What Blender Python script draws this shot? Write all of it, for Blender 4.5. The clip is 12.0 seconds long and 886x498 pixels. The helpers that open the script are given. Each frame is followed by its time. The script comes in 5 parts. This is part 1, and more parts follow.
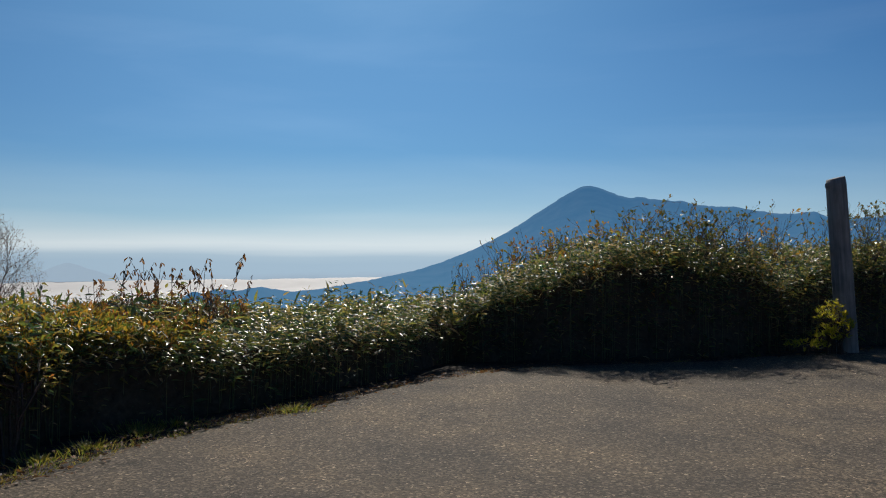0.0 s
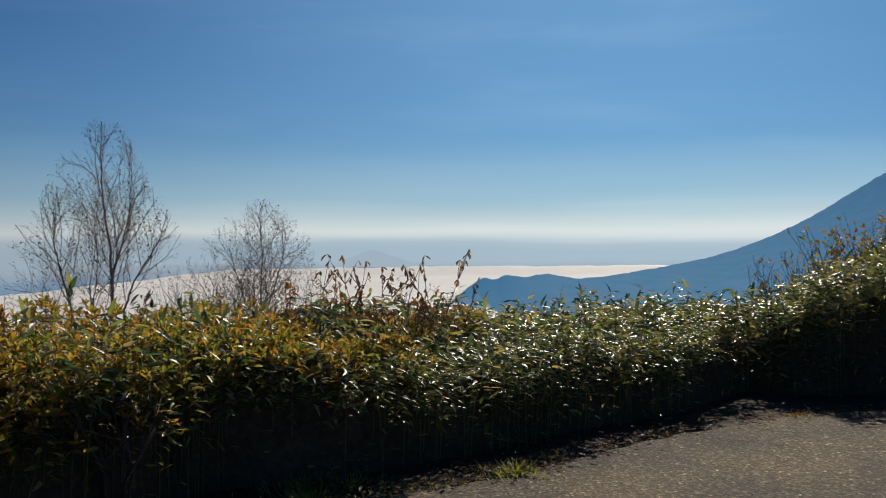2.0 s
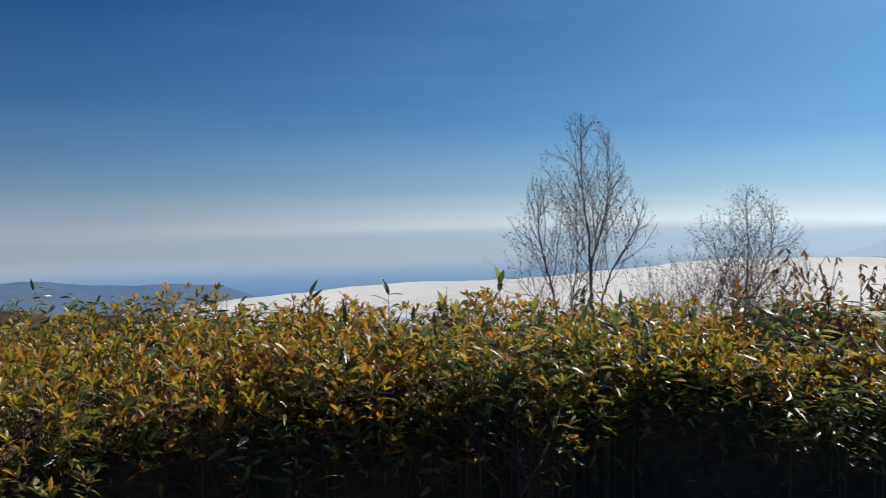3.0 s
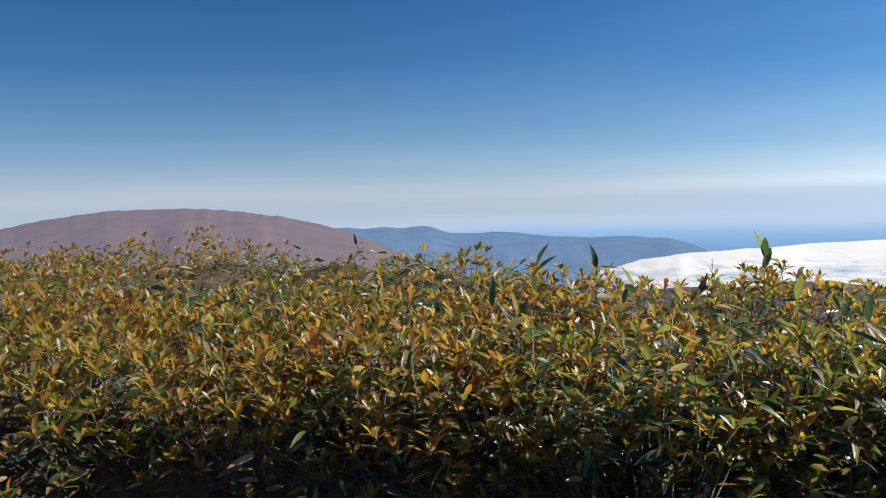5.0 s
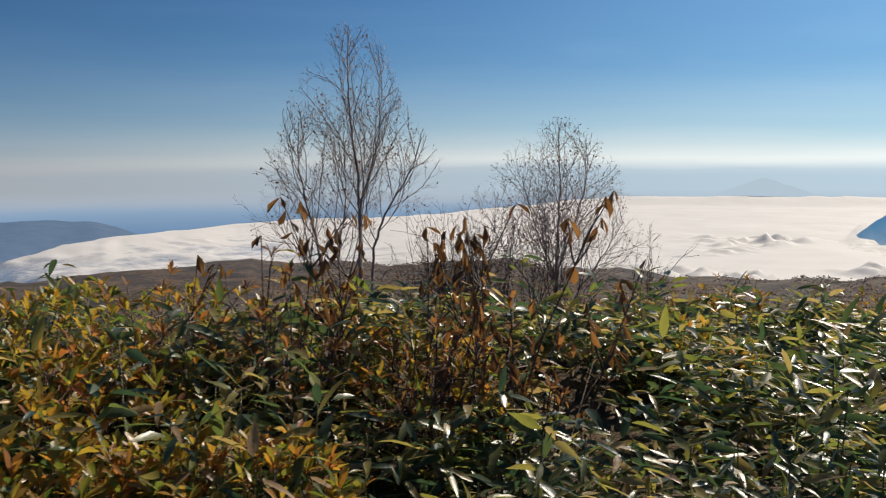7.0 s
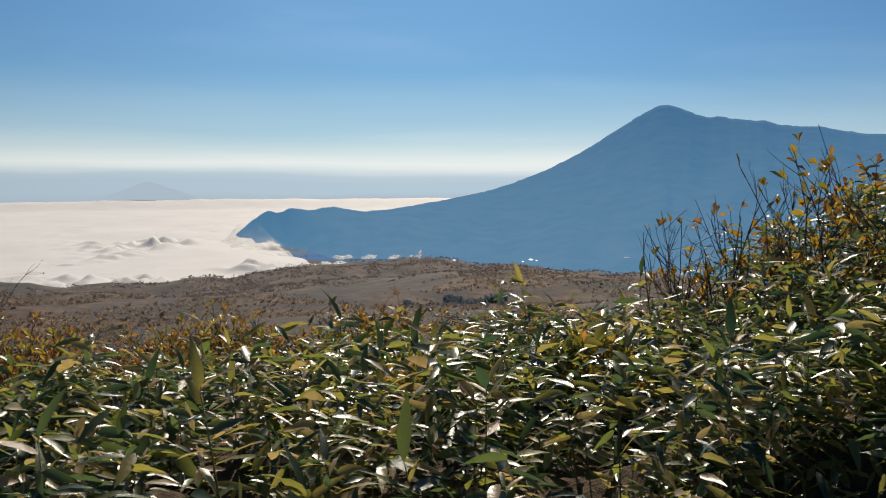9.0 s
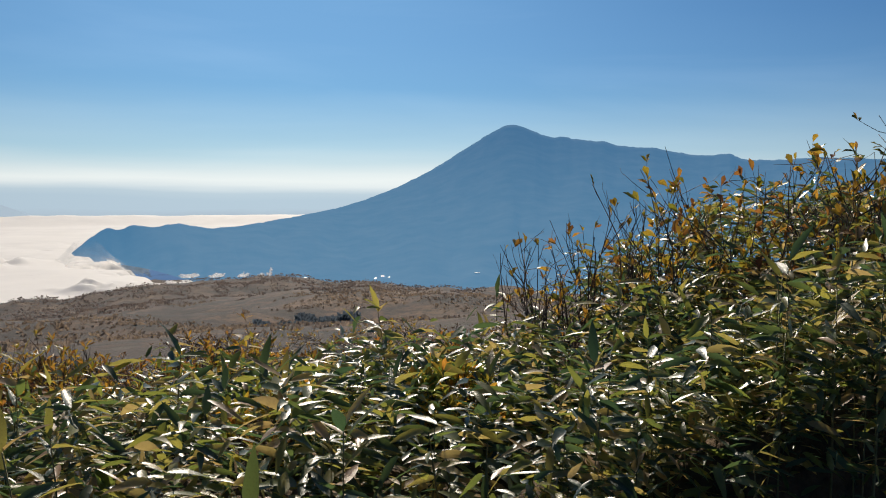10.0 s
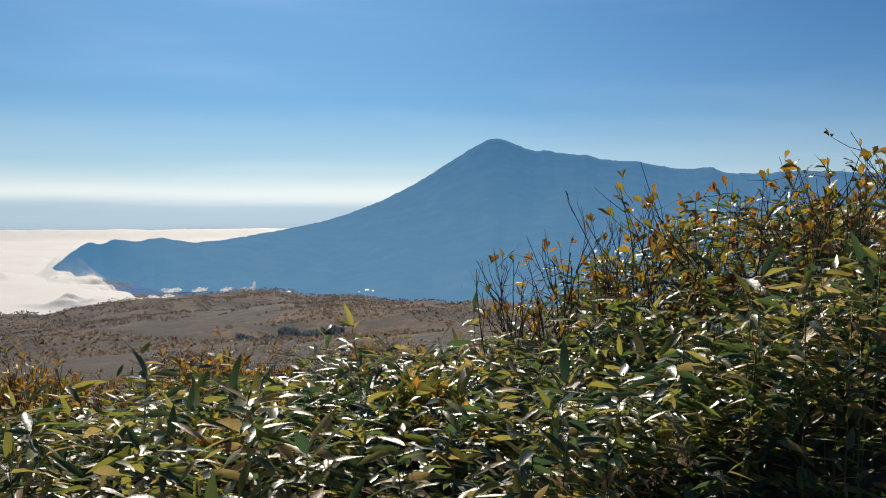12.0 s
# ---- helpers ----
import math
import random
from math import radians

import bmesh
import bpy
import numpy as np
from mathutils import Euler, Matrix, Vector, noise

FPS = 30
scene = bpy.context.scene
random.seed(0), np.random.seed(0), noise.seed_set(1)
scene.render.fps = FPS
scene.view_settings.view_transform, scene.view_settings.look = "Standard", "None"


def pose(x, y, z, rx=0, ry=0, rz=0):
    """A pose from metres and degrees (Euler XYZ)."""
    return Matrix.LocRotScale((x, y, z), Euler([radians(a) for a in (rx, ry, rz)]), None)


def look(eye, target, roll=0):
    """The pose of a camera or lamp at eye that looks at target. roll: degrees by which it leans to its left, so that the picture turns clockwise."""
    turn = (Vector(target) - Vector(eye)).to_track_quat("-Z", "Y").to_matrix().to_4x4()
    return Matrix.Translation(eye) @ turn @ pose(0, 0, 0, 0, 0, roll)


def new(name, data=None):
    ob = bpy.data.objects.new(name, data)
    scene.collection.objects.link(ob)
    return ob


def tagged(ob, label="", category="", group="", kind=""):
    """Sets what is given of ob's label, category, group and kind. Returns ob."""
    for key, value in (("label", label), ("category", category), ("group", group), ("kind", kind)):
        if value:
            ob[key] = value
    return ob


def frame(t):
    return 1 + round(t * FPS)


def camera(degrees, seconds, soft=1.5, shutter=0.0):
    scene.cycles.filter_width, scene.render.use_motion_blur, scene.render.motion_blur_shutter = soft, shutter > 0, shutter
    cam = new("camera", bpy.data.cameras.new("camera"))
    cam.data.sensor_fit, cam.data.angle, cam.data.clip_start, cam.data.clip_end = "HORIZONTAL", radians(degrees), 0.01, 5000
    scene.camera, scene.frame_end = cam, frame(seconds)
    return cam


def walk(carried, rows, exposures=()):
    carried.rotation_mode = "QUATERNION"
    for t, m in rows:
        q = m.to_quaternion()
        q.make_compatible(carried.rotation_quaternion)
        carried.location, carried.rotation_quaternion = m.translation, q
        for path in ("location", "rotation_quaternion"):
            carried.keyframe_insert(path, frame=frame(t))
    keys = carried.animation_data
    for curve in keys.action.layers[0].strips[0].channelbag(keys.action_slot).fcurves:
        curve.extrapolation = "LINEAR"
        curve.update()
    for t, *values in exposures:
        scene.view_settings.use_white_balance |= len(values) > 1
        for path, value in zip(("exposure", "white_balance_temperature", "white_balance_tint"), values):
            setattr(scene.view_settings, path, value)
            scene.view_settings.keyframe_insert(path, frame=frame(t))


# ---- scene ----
cam = camera(54.58, 12.0, 1.05, 0.08)
PATH = [
    (0, pose(0.000, -0.000, 1.492, 89.96, 0.07, -0.00)),
    (0.5, pose(0.038, 0.644, 1.515, 89.90, -0.09, 3.82)),
    (1, pose(0.079, 1.253, 1.551, 89.57, -0.21, 5.92)),
    (1.5, pose(0.062, 1.897, 1.553, 89.18, 0.02, 10.63)),
    (2, pose(0.010, 2.442, 1.552, 89.17, 0.36, 18.93)),
    (2.5, pose(0.012, 2.932, 1.556, 89.12, 0.61, 34.60)),
    (3, pose(-0.030, 3.305, 1.579, 88.67, 0.77, 51.38)),
    (3.5, pose(-0.121, 3.723, 1.588, 87.81, -0.83, 68.61)),
    (3.7, pose(-0.195, 3.867, 1.587, 87.43, -1.08, 74.16)),
    (4, pose(-0.298, 4.137, 1.574, 87.03, -0.79, 79.16)),
    (4.5, pose(-0.460, 4.640, 1.557, 86.53, 0.20, 83.01)),
    (5, pose(-0.600, 5.171, 1.552, 86.10, 1.33, 80.97)),
    (5.3, pose(-0.670, 5.485, 1.550, 85.81, 1.81, 76.79)),
    (5.5, pose(-0.704, 5.681, 1.549, 85.56, 1.74, 71.41)),
    (6, pose(-0.686, 6.154, 1.545, 84.81, 1.16, 60.64)),
    (6.5, pose(-0.538, 6.624, 1.514, 84.55, 0.63, 52.02)),
    (6.7, pose(-0.533, 6.837, 1.519, 84.53, 0.46, 49.23)),
    (7, pose(-0.561, 7.159, 1.531, 84.42, 0.20, 44.08)),
    (7.5, pose(-0.638, 7.692, 1.541, 84.23, -0.21, 34.51)),
    (8, pose(-0.714, 8.202, 1.540, 84.18, -0.57, 24.22)),
    (8.3, pose(-0.740, 8.487, 1.539, 84.28, -0.74, 17.97)),
    (8.5, pose(-0.732, 8.656, 1.545, 84.51, -0.77, 13.87)),
    (9, pose(-0.662, 8.971, 1.534, 84.67, -0.15, 4.74)),
    (9.5, pose(-0.663, 9.122, 1.559, 85.58, -0.34, -2.54)),
    (10, pose(-0.679, 9.184, 1.549, 85.84, -0.53, -5.09)),
    (10.5, pose(-0.655, 9.206, 1.550, 85.90, -0.59, -5.92)),
    (11, pose(-0.635, 9.200, 1.563, 86.32, -0.58, -6.09)),
    (11.5, pose(-0.623, 9.198, 1.570, 86.64, -0.48, -6.11)),
    (12, pose(-0.625, 9.204, 1.565, 86.75, -0.44, -6.16)),
]
EXPOSURES = [(0.0, -0.37, 6550, 10), (1.4, -0.26, 7050, 10), (2.0, -0.34, 6900, 10), (2.6, -0.34, 6700, 10), (3.0, -0.03, 6500, 10), (3.5, 0.36, 6250, 10), (5.5, 0.50, 6350, 10), (6.0, 0.38, 6700, 11), (6.5, 0.14, 7050, 12), (8.5, -0.10, 7150, 12), (9.0, -0.16, 7150, 12), (10.0, -0.08, 7100, 12), (12.0, -0.06, 6950, 11)]
walk(cam, PATH, EXPOSURES)

# ---------------------------------------------------------------- light
SUN_EL, SUN_AZ = 35.0, 1.5          # degrees; azimuth counted to the left of +y
world = bpy.data.worlds.new("sky")
scene.world = world
world.use_nodes = True
wn, wl = world.node_tree.nodes, world.node_tree.links
sky = wn.new("ShaderNodeTexSky")
sky.sky_type, sky.sun_disc = "NISHITA", False
sky.sun_elevation, sky.sun_rotation = radians(SUN_EL), radians(-SUN_AZ)
sky.altitude, sky.air_density, sky.dust_density, sky.ozone_density = 1400, 1.0, 0.3, 2.0
wco = wn.new("ShaderNodeTexCoord")
wsep = wn.new("ShaderNodeSeparateXYZ")
wl.new(wco.outputs["Generated"], wsep.inputs[0])
wstr = wn.new("ShaderNodeMapping")
wstr.inputs["Scale"].default_value = (1.2, 1.2, 16)
wl.new(wco.outputs["Generated"], wstr.inputs[0])
wnoi = wn.new("ShaderNodeTexNoise")
wnoi.inputs["Scale"].default_value, wnoi.inputs["Detail"].default_value = 1.6, 4
wl.new(wstr.outputs[0], wnoi.inputs[0])
wadd = wn.new("ShaderNodeMath")
wadd.operation = "MULTIPLY_ADD"
wadd.inputs[1].default_value = 0.030
wl.new(wnoi.outputs["Fac"], wadd.inputs[0])
wl.new(wsep.outputs[2], wadd.inputs[2])
wramp = wn.new("ShaderNodeValToRGB")      # haze against the height above the horizon
wl.new(wadd.outputs[0], wramp.inputs[0])
WHAZE = [(0.0, (0.40, 0.53, 0.66, 0.92)), (0.008, (0.44, 0.565, 0.68, 0.92)), (0.018, (0.76, 0.83, 0.87, 0.88)), (0.030, (0.72, 0.80, 0.85, 0.76)), (0.060, (0.56, 0.71, 0.81, 0.50)), (0.13, (0.38, 0.58, 0.75, 0.20)), (0.32, (0.26, 0.50, 0.75, 0.0))]
WSIDE = [(0.0, (0.48, 0.55, 0.65, 0.92)), (0.010, (0.53, 0.58, 0.66, 0.90)), (0.022, (0.54, 0.60, 0.69, 0.80)), (0.045, (0.46, 0.58, 0.74, 0.60)), (0.085, (0.37, 0.53, 0.755, 0.36)), (0.16, (0.28, 0.47, 0.74, 0.14)), (0.30, (0.22, 0.43, 0.74, 0.0))]
wside = wn.new("ShaderNodeValToRGB")      # the same, away from the sun
wl.new(wadd.outputs[0], wside.inputs[0])
for _ramp, _stops in ((wramp, WHAZE), (wside, WSIDE)):
    while len(_ramp.color_ramp.elements) < len(_stops):
        _ramp.color_ramp.elements.new(0.5)
    for e, (p, c) in zip(_ramp.color_ramp.elements, _stops):
        e.position, e.color = p, c
wsky = wn.new("ShaderNodeVectorMath")
wsky.operation = "SCALE"
wtint = wn.new("ShaderNodeVectorMath")     # clear, deep autumn blue
wtint.operation = "MULTIPLY"
wtint.inputs[1].default_value = (0.21, 0.69, 1.20)
wl.new(sky.outputs[0], wtint.inputs[0])
wl.new(wtint.outputs[0], wsky.inputs[0])
wmix = wn.new("ShaderNodeMix")
wmix.data_type = "RGBA"
_a, _e = radians(SUN_AZ), radians(SUN_EL)


def toward(direction, power, gain, base):
    """base + gain * (how far the view points to that direction) ** power"""
    dot = wn.new("ShaderNodeVectorMath")
    dot.operation = "DOT_PRODUCT"
    dot.inputs[1].default_value = direction
    wl.new(wco.outputs["Generated"], dot.inputs[0])
    top = wn.new("ShaderNodeMath")
    top.operation = "MAXIMUM"
    top.inputs[1].default_value = 0.0
    wl.new(dot.outputs["Value"], top.inputs[0])
    pw = wn.new("ShaderNodeMath")
    pw.operation = "POWER"
    pw.inputs[1].default_value = power
    wl.new(top.outputs[0], pw.inputs[0])
    ma = wn.new("ShaderNodeMath")
    ma.operation = "MULTIPLY_ADD"
    ma.inputs[1].default_value, ma.inputs[2].default_value = gain, base
    wl.new(pw.outputs[0], ma.inputs[0])
    return ma.outputs[0]


# the blue is deeper away from the sun
wl.new(toward((-math.sin(_a), math.cos(_a), 0.0), 1.0, 0.017, 0.036), wsky.inputs["Scale"])
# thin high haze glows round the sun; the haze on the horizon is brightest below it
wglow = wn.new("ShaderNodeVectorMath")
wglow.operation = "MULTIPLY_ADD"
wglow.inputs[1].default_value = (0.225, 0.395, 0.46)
_g = _a + 0.12                              # glow centred left of the sun, to brighten that side
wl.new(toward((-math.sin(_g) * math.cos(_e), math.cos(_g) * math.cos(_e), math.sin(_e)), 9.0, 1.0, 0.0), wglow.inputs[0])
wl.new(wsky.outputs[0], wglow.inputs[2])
whor = wn.new("ShaderNodeVectorMath")
whor.operation = "SCALE"
wway = wn.new("ShaderNodeMapRange")        # 1 below the sun, 0 well to its side
wway.inputs["From Min"].default_value, wway.inputs["From Max"].default_value = 0.30, 0.88
wl.new(toward((-math.sin(_a), math.cos(_a), 0.0), 1.0, 1.0, 0.0), wway.inputs["Value"])
wboth = wn.new("ShaderNodeMix")
wboth.data_type = "RGBA"
wl.new(wway.outputs[0], wboth.inputs["Factor"])
wl.new(wside.outputs["Color"], wboth.inputs["A"])
wl.new(wramp.outputs["Color"], wboth.inputs["B"])
walph = wn.new("ShaderNodeMix")
wl.new(wway.outputs[0], walph.inputs["Factor"])
wl.new(wside.outputs["Alpha"], walph.inputs["A"])
wl.new(wramp.outputs["Alpha"], walph.inputs["B"])
wl.new(walph.outputs["Result"], wmix.inputs["Factor"])
wl.new(wboth.outputs["Result"], whor.inputs[0])
wl.new(toward((-math.sin(_a), math.cos(_a), 0.0), 2.0, 0.54, 0.72), whor.inputs["Scale"])
# faint streaks of cirrus
wcm = wn.new("ShaderNodeMapping")
wcm.inputs["Scale"].default_value, wcm.inputs["Rotation"].default_value = (1.3, 0.8, 9.0), (0.10, 0.05, 0.3)
wl.new(wco.outputs["Generated"], wcm.inputs[0])
wcn = wn.new("ShaderNodeTexNoise")
wcn.inputs["Scale"].default_value, wcn.inputs["Detail"].default_value, wcn.inputs["Distortion"].default_value = 1.5, 6, 0.6
wl.new(wcm.outputs[0], wcn.inputs[0])
wcr = wn.new("ShaderNodeMapRange")
wcr.inputs["From Min"].default_value, wcr.inputs["From Max"].default_value, wcr.inputs["To Max"].default_value = 0.50, 0.86, 0.085
wl.new(wcn.outputs["Fac"], wcr.inputs["Value"])
wcs = wn.new("ShaderNodeMath")
wcs.operation = "MULTIPLY"
wl.new(wcr.outputs[0], wcs.inputs[0])
wl.new(wway.outputs[0], wcs.inputs[1])
wcir = wn.new("ShaderNodeVectorMath")
wcir.operation = "MULTIPLY_ADD"
wcir.inputs[1].default_value = (0.85, 0.90, 0.90)
wl.new(wcs.outputs[0], wcir.inputs[0])
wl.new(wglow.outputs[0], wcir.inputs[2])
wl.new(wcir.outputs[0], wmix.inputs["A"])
wl.new(whor.outputs[0], wmix.inputs["B"])
wl.new(wmix.outputs["Result"], wn["Background"].inputs[0])
wn["Background"].inputs[1].default_value = 1.0

sun = new("sun", bpy.data.lights.new("sun", "SUN"))
sun.data.energy, sun.data.angle, sun.data.color = 5.0, radians(0.5), (1.0, 0.94, 0.84)
_az, _el = radians(SUN_AZ), radians(SUN_EL)
sun.matrix_world = look((0, 0, 0), (math.sin(_az) * math.cos(_el), -math.cos(_az) * math.cos(_el), -math.sin(_el)))


# ---------------------------------------------------------------- helpers
rng = np.random.default_rng(7)


def smooth(a, b, x):
    t = np.clip((x - a) / (b - a), 0, 1)
    return t * t * (3 - 2 * t)


def lattice(x, y, seed=0):
    """Value noise, -1 to 1, on arrays."""
    xi, yi = np.floor(x), np.floor(y)
    fx, fy = x - xi, y - yi
    fx, fy = fx * fx * (3 - 2 * fx), fy * fy * (3 - 2 * fy)

    def h(i, j):
        v = np.sin(i * 127.1 + j * 311.7 + seed * 74.7) * 43758.5453
        return 2 * (v - np.floor(v)) - 1
    return (h(xi, yi) * (1 - fx) + h(xi + 1, yi) * fx) * (1 - fy) + (h(xi, yi + 1) * (1 - fx) + h(xi + 1, yi + 1) * fx) * fy


def fbm(x, y, octaves=5, seed=0, gain=0.5):
    v, a = 0.0, 1.0
    for k in range(octaves):
        v = v + a * lattice(x * 2 ** k + 17.3 * k, y * 2 ** k - 9.1 * k, seed + k)
        a *= gain
    return v


def raw_mesh(name, verts, sizes, loops, material, soft=True):
    me = bpy.data.meshes.new(name)
    verts, sizes, loops = np.asarray(verts, np.float32), np.asarray(sizes, np.int32), np.asarray(loops, np.int32)
    me.vertices.add(len(verts))
    me.vertices.foreach_set("co", verts.ravel())
    me.loops.add(len(loops))
    me.loops.foreach_set("vertex_index", loops)
    me.polygons.add(len(sizes))
    me.polygons.foreach_set("loop_start", np.concatenate([[0], np.cumsum(sizes)[:-1]]).astype(np.int32))
    me.polygons.foreach_set("use_smooth", np.full(len(sizes), soft))
    me.update(calc_edges=True)
    me.validate()
    if material:
        me.materials.append(material)
    return me


def grid_mesh(name, xyz, material):
    """A sheet from an array of rows x columns x 3."""
    n, m = xyz.shape[:2]
    i, j = np.meshgrid(np.arange(n - 1), np.arange(m - 1), indexing="ij")
    a = (i * m + j).ravel()
    quads = np.stack([a, a + 1, a + m + 1, a + m], 1)
    return raw_mesh(name, xyz.reshape(-1, 3), np.full(len(quads), 4), quads.ravel(), material)


def unit(v):
    return v / np.maximum(np.linalg.norm(v, axis=-1, keepdims=True), 1e-9)


LONG = ((0.14, 0.74), (0.38, 1.0), (0.72, 0.62))      # stations of a long leaf: way along, width
OVAL = ((0.36, 0.70), (0.68, 1.0))


def leaf_arrays(p, way, length, width, droop, roll, stations, fold=0.14):
    """Folded, drooping leaf blades at p along way; all arrays of N. Returns verts, sizes, loops."""
    n = len(p)
    way = unit(way)
    side = unit(np.cross(way, np.array([0.0, 0.0, 1.0])) + 1e-6)
    nor = np.cross(side, way)
    c, s = np.cos(roll)[:, None], np.sin(roll)[:, None]
    side, nor = side * c + nor * s, nor * c - side * s
    down = np.array([0.0, 0.0, -1.0])
    L, Wd, D = length[:, None], width[:, None], droop[:, None]
    cols = [p]
    bend = np.where(np.arange(n) % 2, 1.0, -1.0)[:, None] * 0.35
    for a, w in stations:
        side, nor = unit(side + nor * bend * a), unit(nor - side * bend * a)
        mid = p + L * (a * way + D * a * a * down)
        cols += [mid - side * Wd * w / 2 + nor * Wd * w * fold, mid, mid + side * Wd * w / 2 + nor * Wd * w * fold]
    cols.append(p + L * (way + D * down))
    V = np.stack(cols, 1)
    k, m = len(stations), V.shape[1]
    faces = [(0, 2, 1), (0, 3, 2)]
    for q in range(k - 1):
        b = 1 + 3 * q
        faces += [(b, b + 1, b + 4, b + 3), (b + 1, b + 2, b + 5, b + 4)]
    b = 1 + 3 * (k - 1)
    faces += [(b, b + 1, m - 1), (b + 1, b + 2, m - 1)]
    one = np.array([i for fc in faces for i in fc])
    return V.reshape(-1, 3), np.tile([len(fc) for fc in faces], n), (one[None] + (np.arange(n) * m)[:, None]).ravel()


class Tubes:
    """Collects bent tapered tubes into one mesh."""

    def __init__(self):
        self.v, self.s, self.l, self.n = [], [], [], 0

    def add(self, pts, radii, sides=4):
        pts = np.asarray(pts, float)
        k = len(pts)
        tan = unit(np.gradient(pts, axis=0))
        ref = np.array([0.31, 0.17, 0.93]) if abs(tan[0][2]) < 0.9 else np.array([0.95, 0.2, 0.1])
        a = unit(np.cross(tan, ref))
        b = np.cross(tan, a)
        ang = np.arange(sides) * 2 * math.pi / sides
        ring = pts[:, None] + np.asarray(radii)[:, None, None] * (a[:, None] * np.cos(ang)[None, :, None] + b[:, None] * np.sin(ang)[None, :, None])
        i, j = np.meshgrid(np.arange(k - 1), np.arange(sides), indexing="ij")
        j2 = (j + 1) % sides
        q = np.stack([i * sides + j, i * sides + j2, (i + 1) * sides + j2, (i + 1) * sides + j], -1).reshape(-1, 4) + self.n
        self.v.append(ring.reshape(-1, 3))
        self.s.append(np.full(len(q), 4))
        self.l.append(q.ravel())
        cap = (k - 1) * sides + np.arange(sides) + self.n
        self.s.append(np.array([sides]))
        self.l.append(cap)
        self.n += k * sides

    def mesh(self, name, material):
        return raw_mesh(name, np.concatenate(self.v), np.concatenate(self.s), np.concatenate(self.l), material)


def child(name, me, parent, label=""):
    ob = new(name, me)
    ob.parent = parent
    return tagged(ob, label)


def part(name, bm, material, parent, label=""):
    me = bpy.data.meshes.new(name)
    bm.to_mesh(me)
    bm.free()
    me.materials.append(material)
    return child(name, me, parent, label)


# ---------------------------------------------------------------- materials
def material(name):
    m = bpy.data.materials.new(name)
    m.use_nodes = True
    return m, m.node_tree.nodes, m.node_tree.links, m.node_tree.nodes["Principled BSDF"]


def ramp_node(nodes, stops):
    r = nodes.new("ShaderNodeValToRGB")
    while len(r.color_ramp.elements) < len(stops):
        r.color_ramp.elements.new(0.5)
    for e, (p, c) in zip(r.color_ramp.elements, stops):
        e.position, e.color = p, (*c, 1)
    return r


def noise_node(nodes, links, scale, detail=4, rough=0.55, stretch=None, coords="Object"):
    t = nodes.new("ShaderNodeTexCoord")
    n = nodes.new("ShaderNodeTexNoise")
    n.inputs["Scale"].default_value, n.inputs["Detail"].default_value, n.inputs["Roughness"].default_value = scale, detail, rough
    if stretch:
        mp = nodes.new("ShaderNodeMapping")
        mp.inputs["Scale"].default_value = stretch
        links.new(t.outputs[coords], mp.inputs[0])
        links.new(mp.outputs[0], n.inputs[0])
    else:
        links.new(t.outputs[coords], n.inputs[0])
    return n


def mix_node(nodes, links, fac, a, b, mode="MIX"):
    m = nodes.new("ShaderNodeMix")
    m.data_type, m.blend_type = "RGBA", mode
    for key, v in (("Factor", fac), ("A", a), ("B", b)):
        if isinstance(v, (int, float)):
            m.inputs[key].default_value = v
        elif isinstance(v, tuple):
            m.inputs[key].default_value = (*v, 1)
        else:
            links.new(v, m.inputs[key])
    return m.outputs["Result"]


def bump(nodes, links, bsdf, height, strength, distance):
    b = nodes.new("ShaderNodeBump")
    b.inputs["Strength"].default_value, b.inputs["Distance"].default_value = strength, distance
    links.new(height, b.inputs["Height"])
    links.new(b.outputs[0], bsdf.inputs["Normal"])


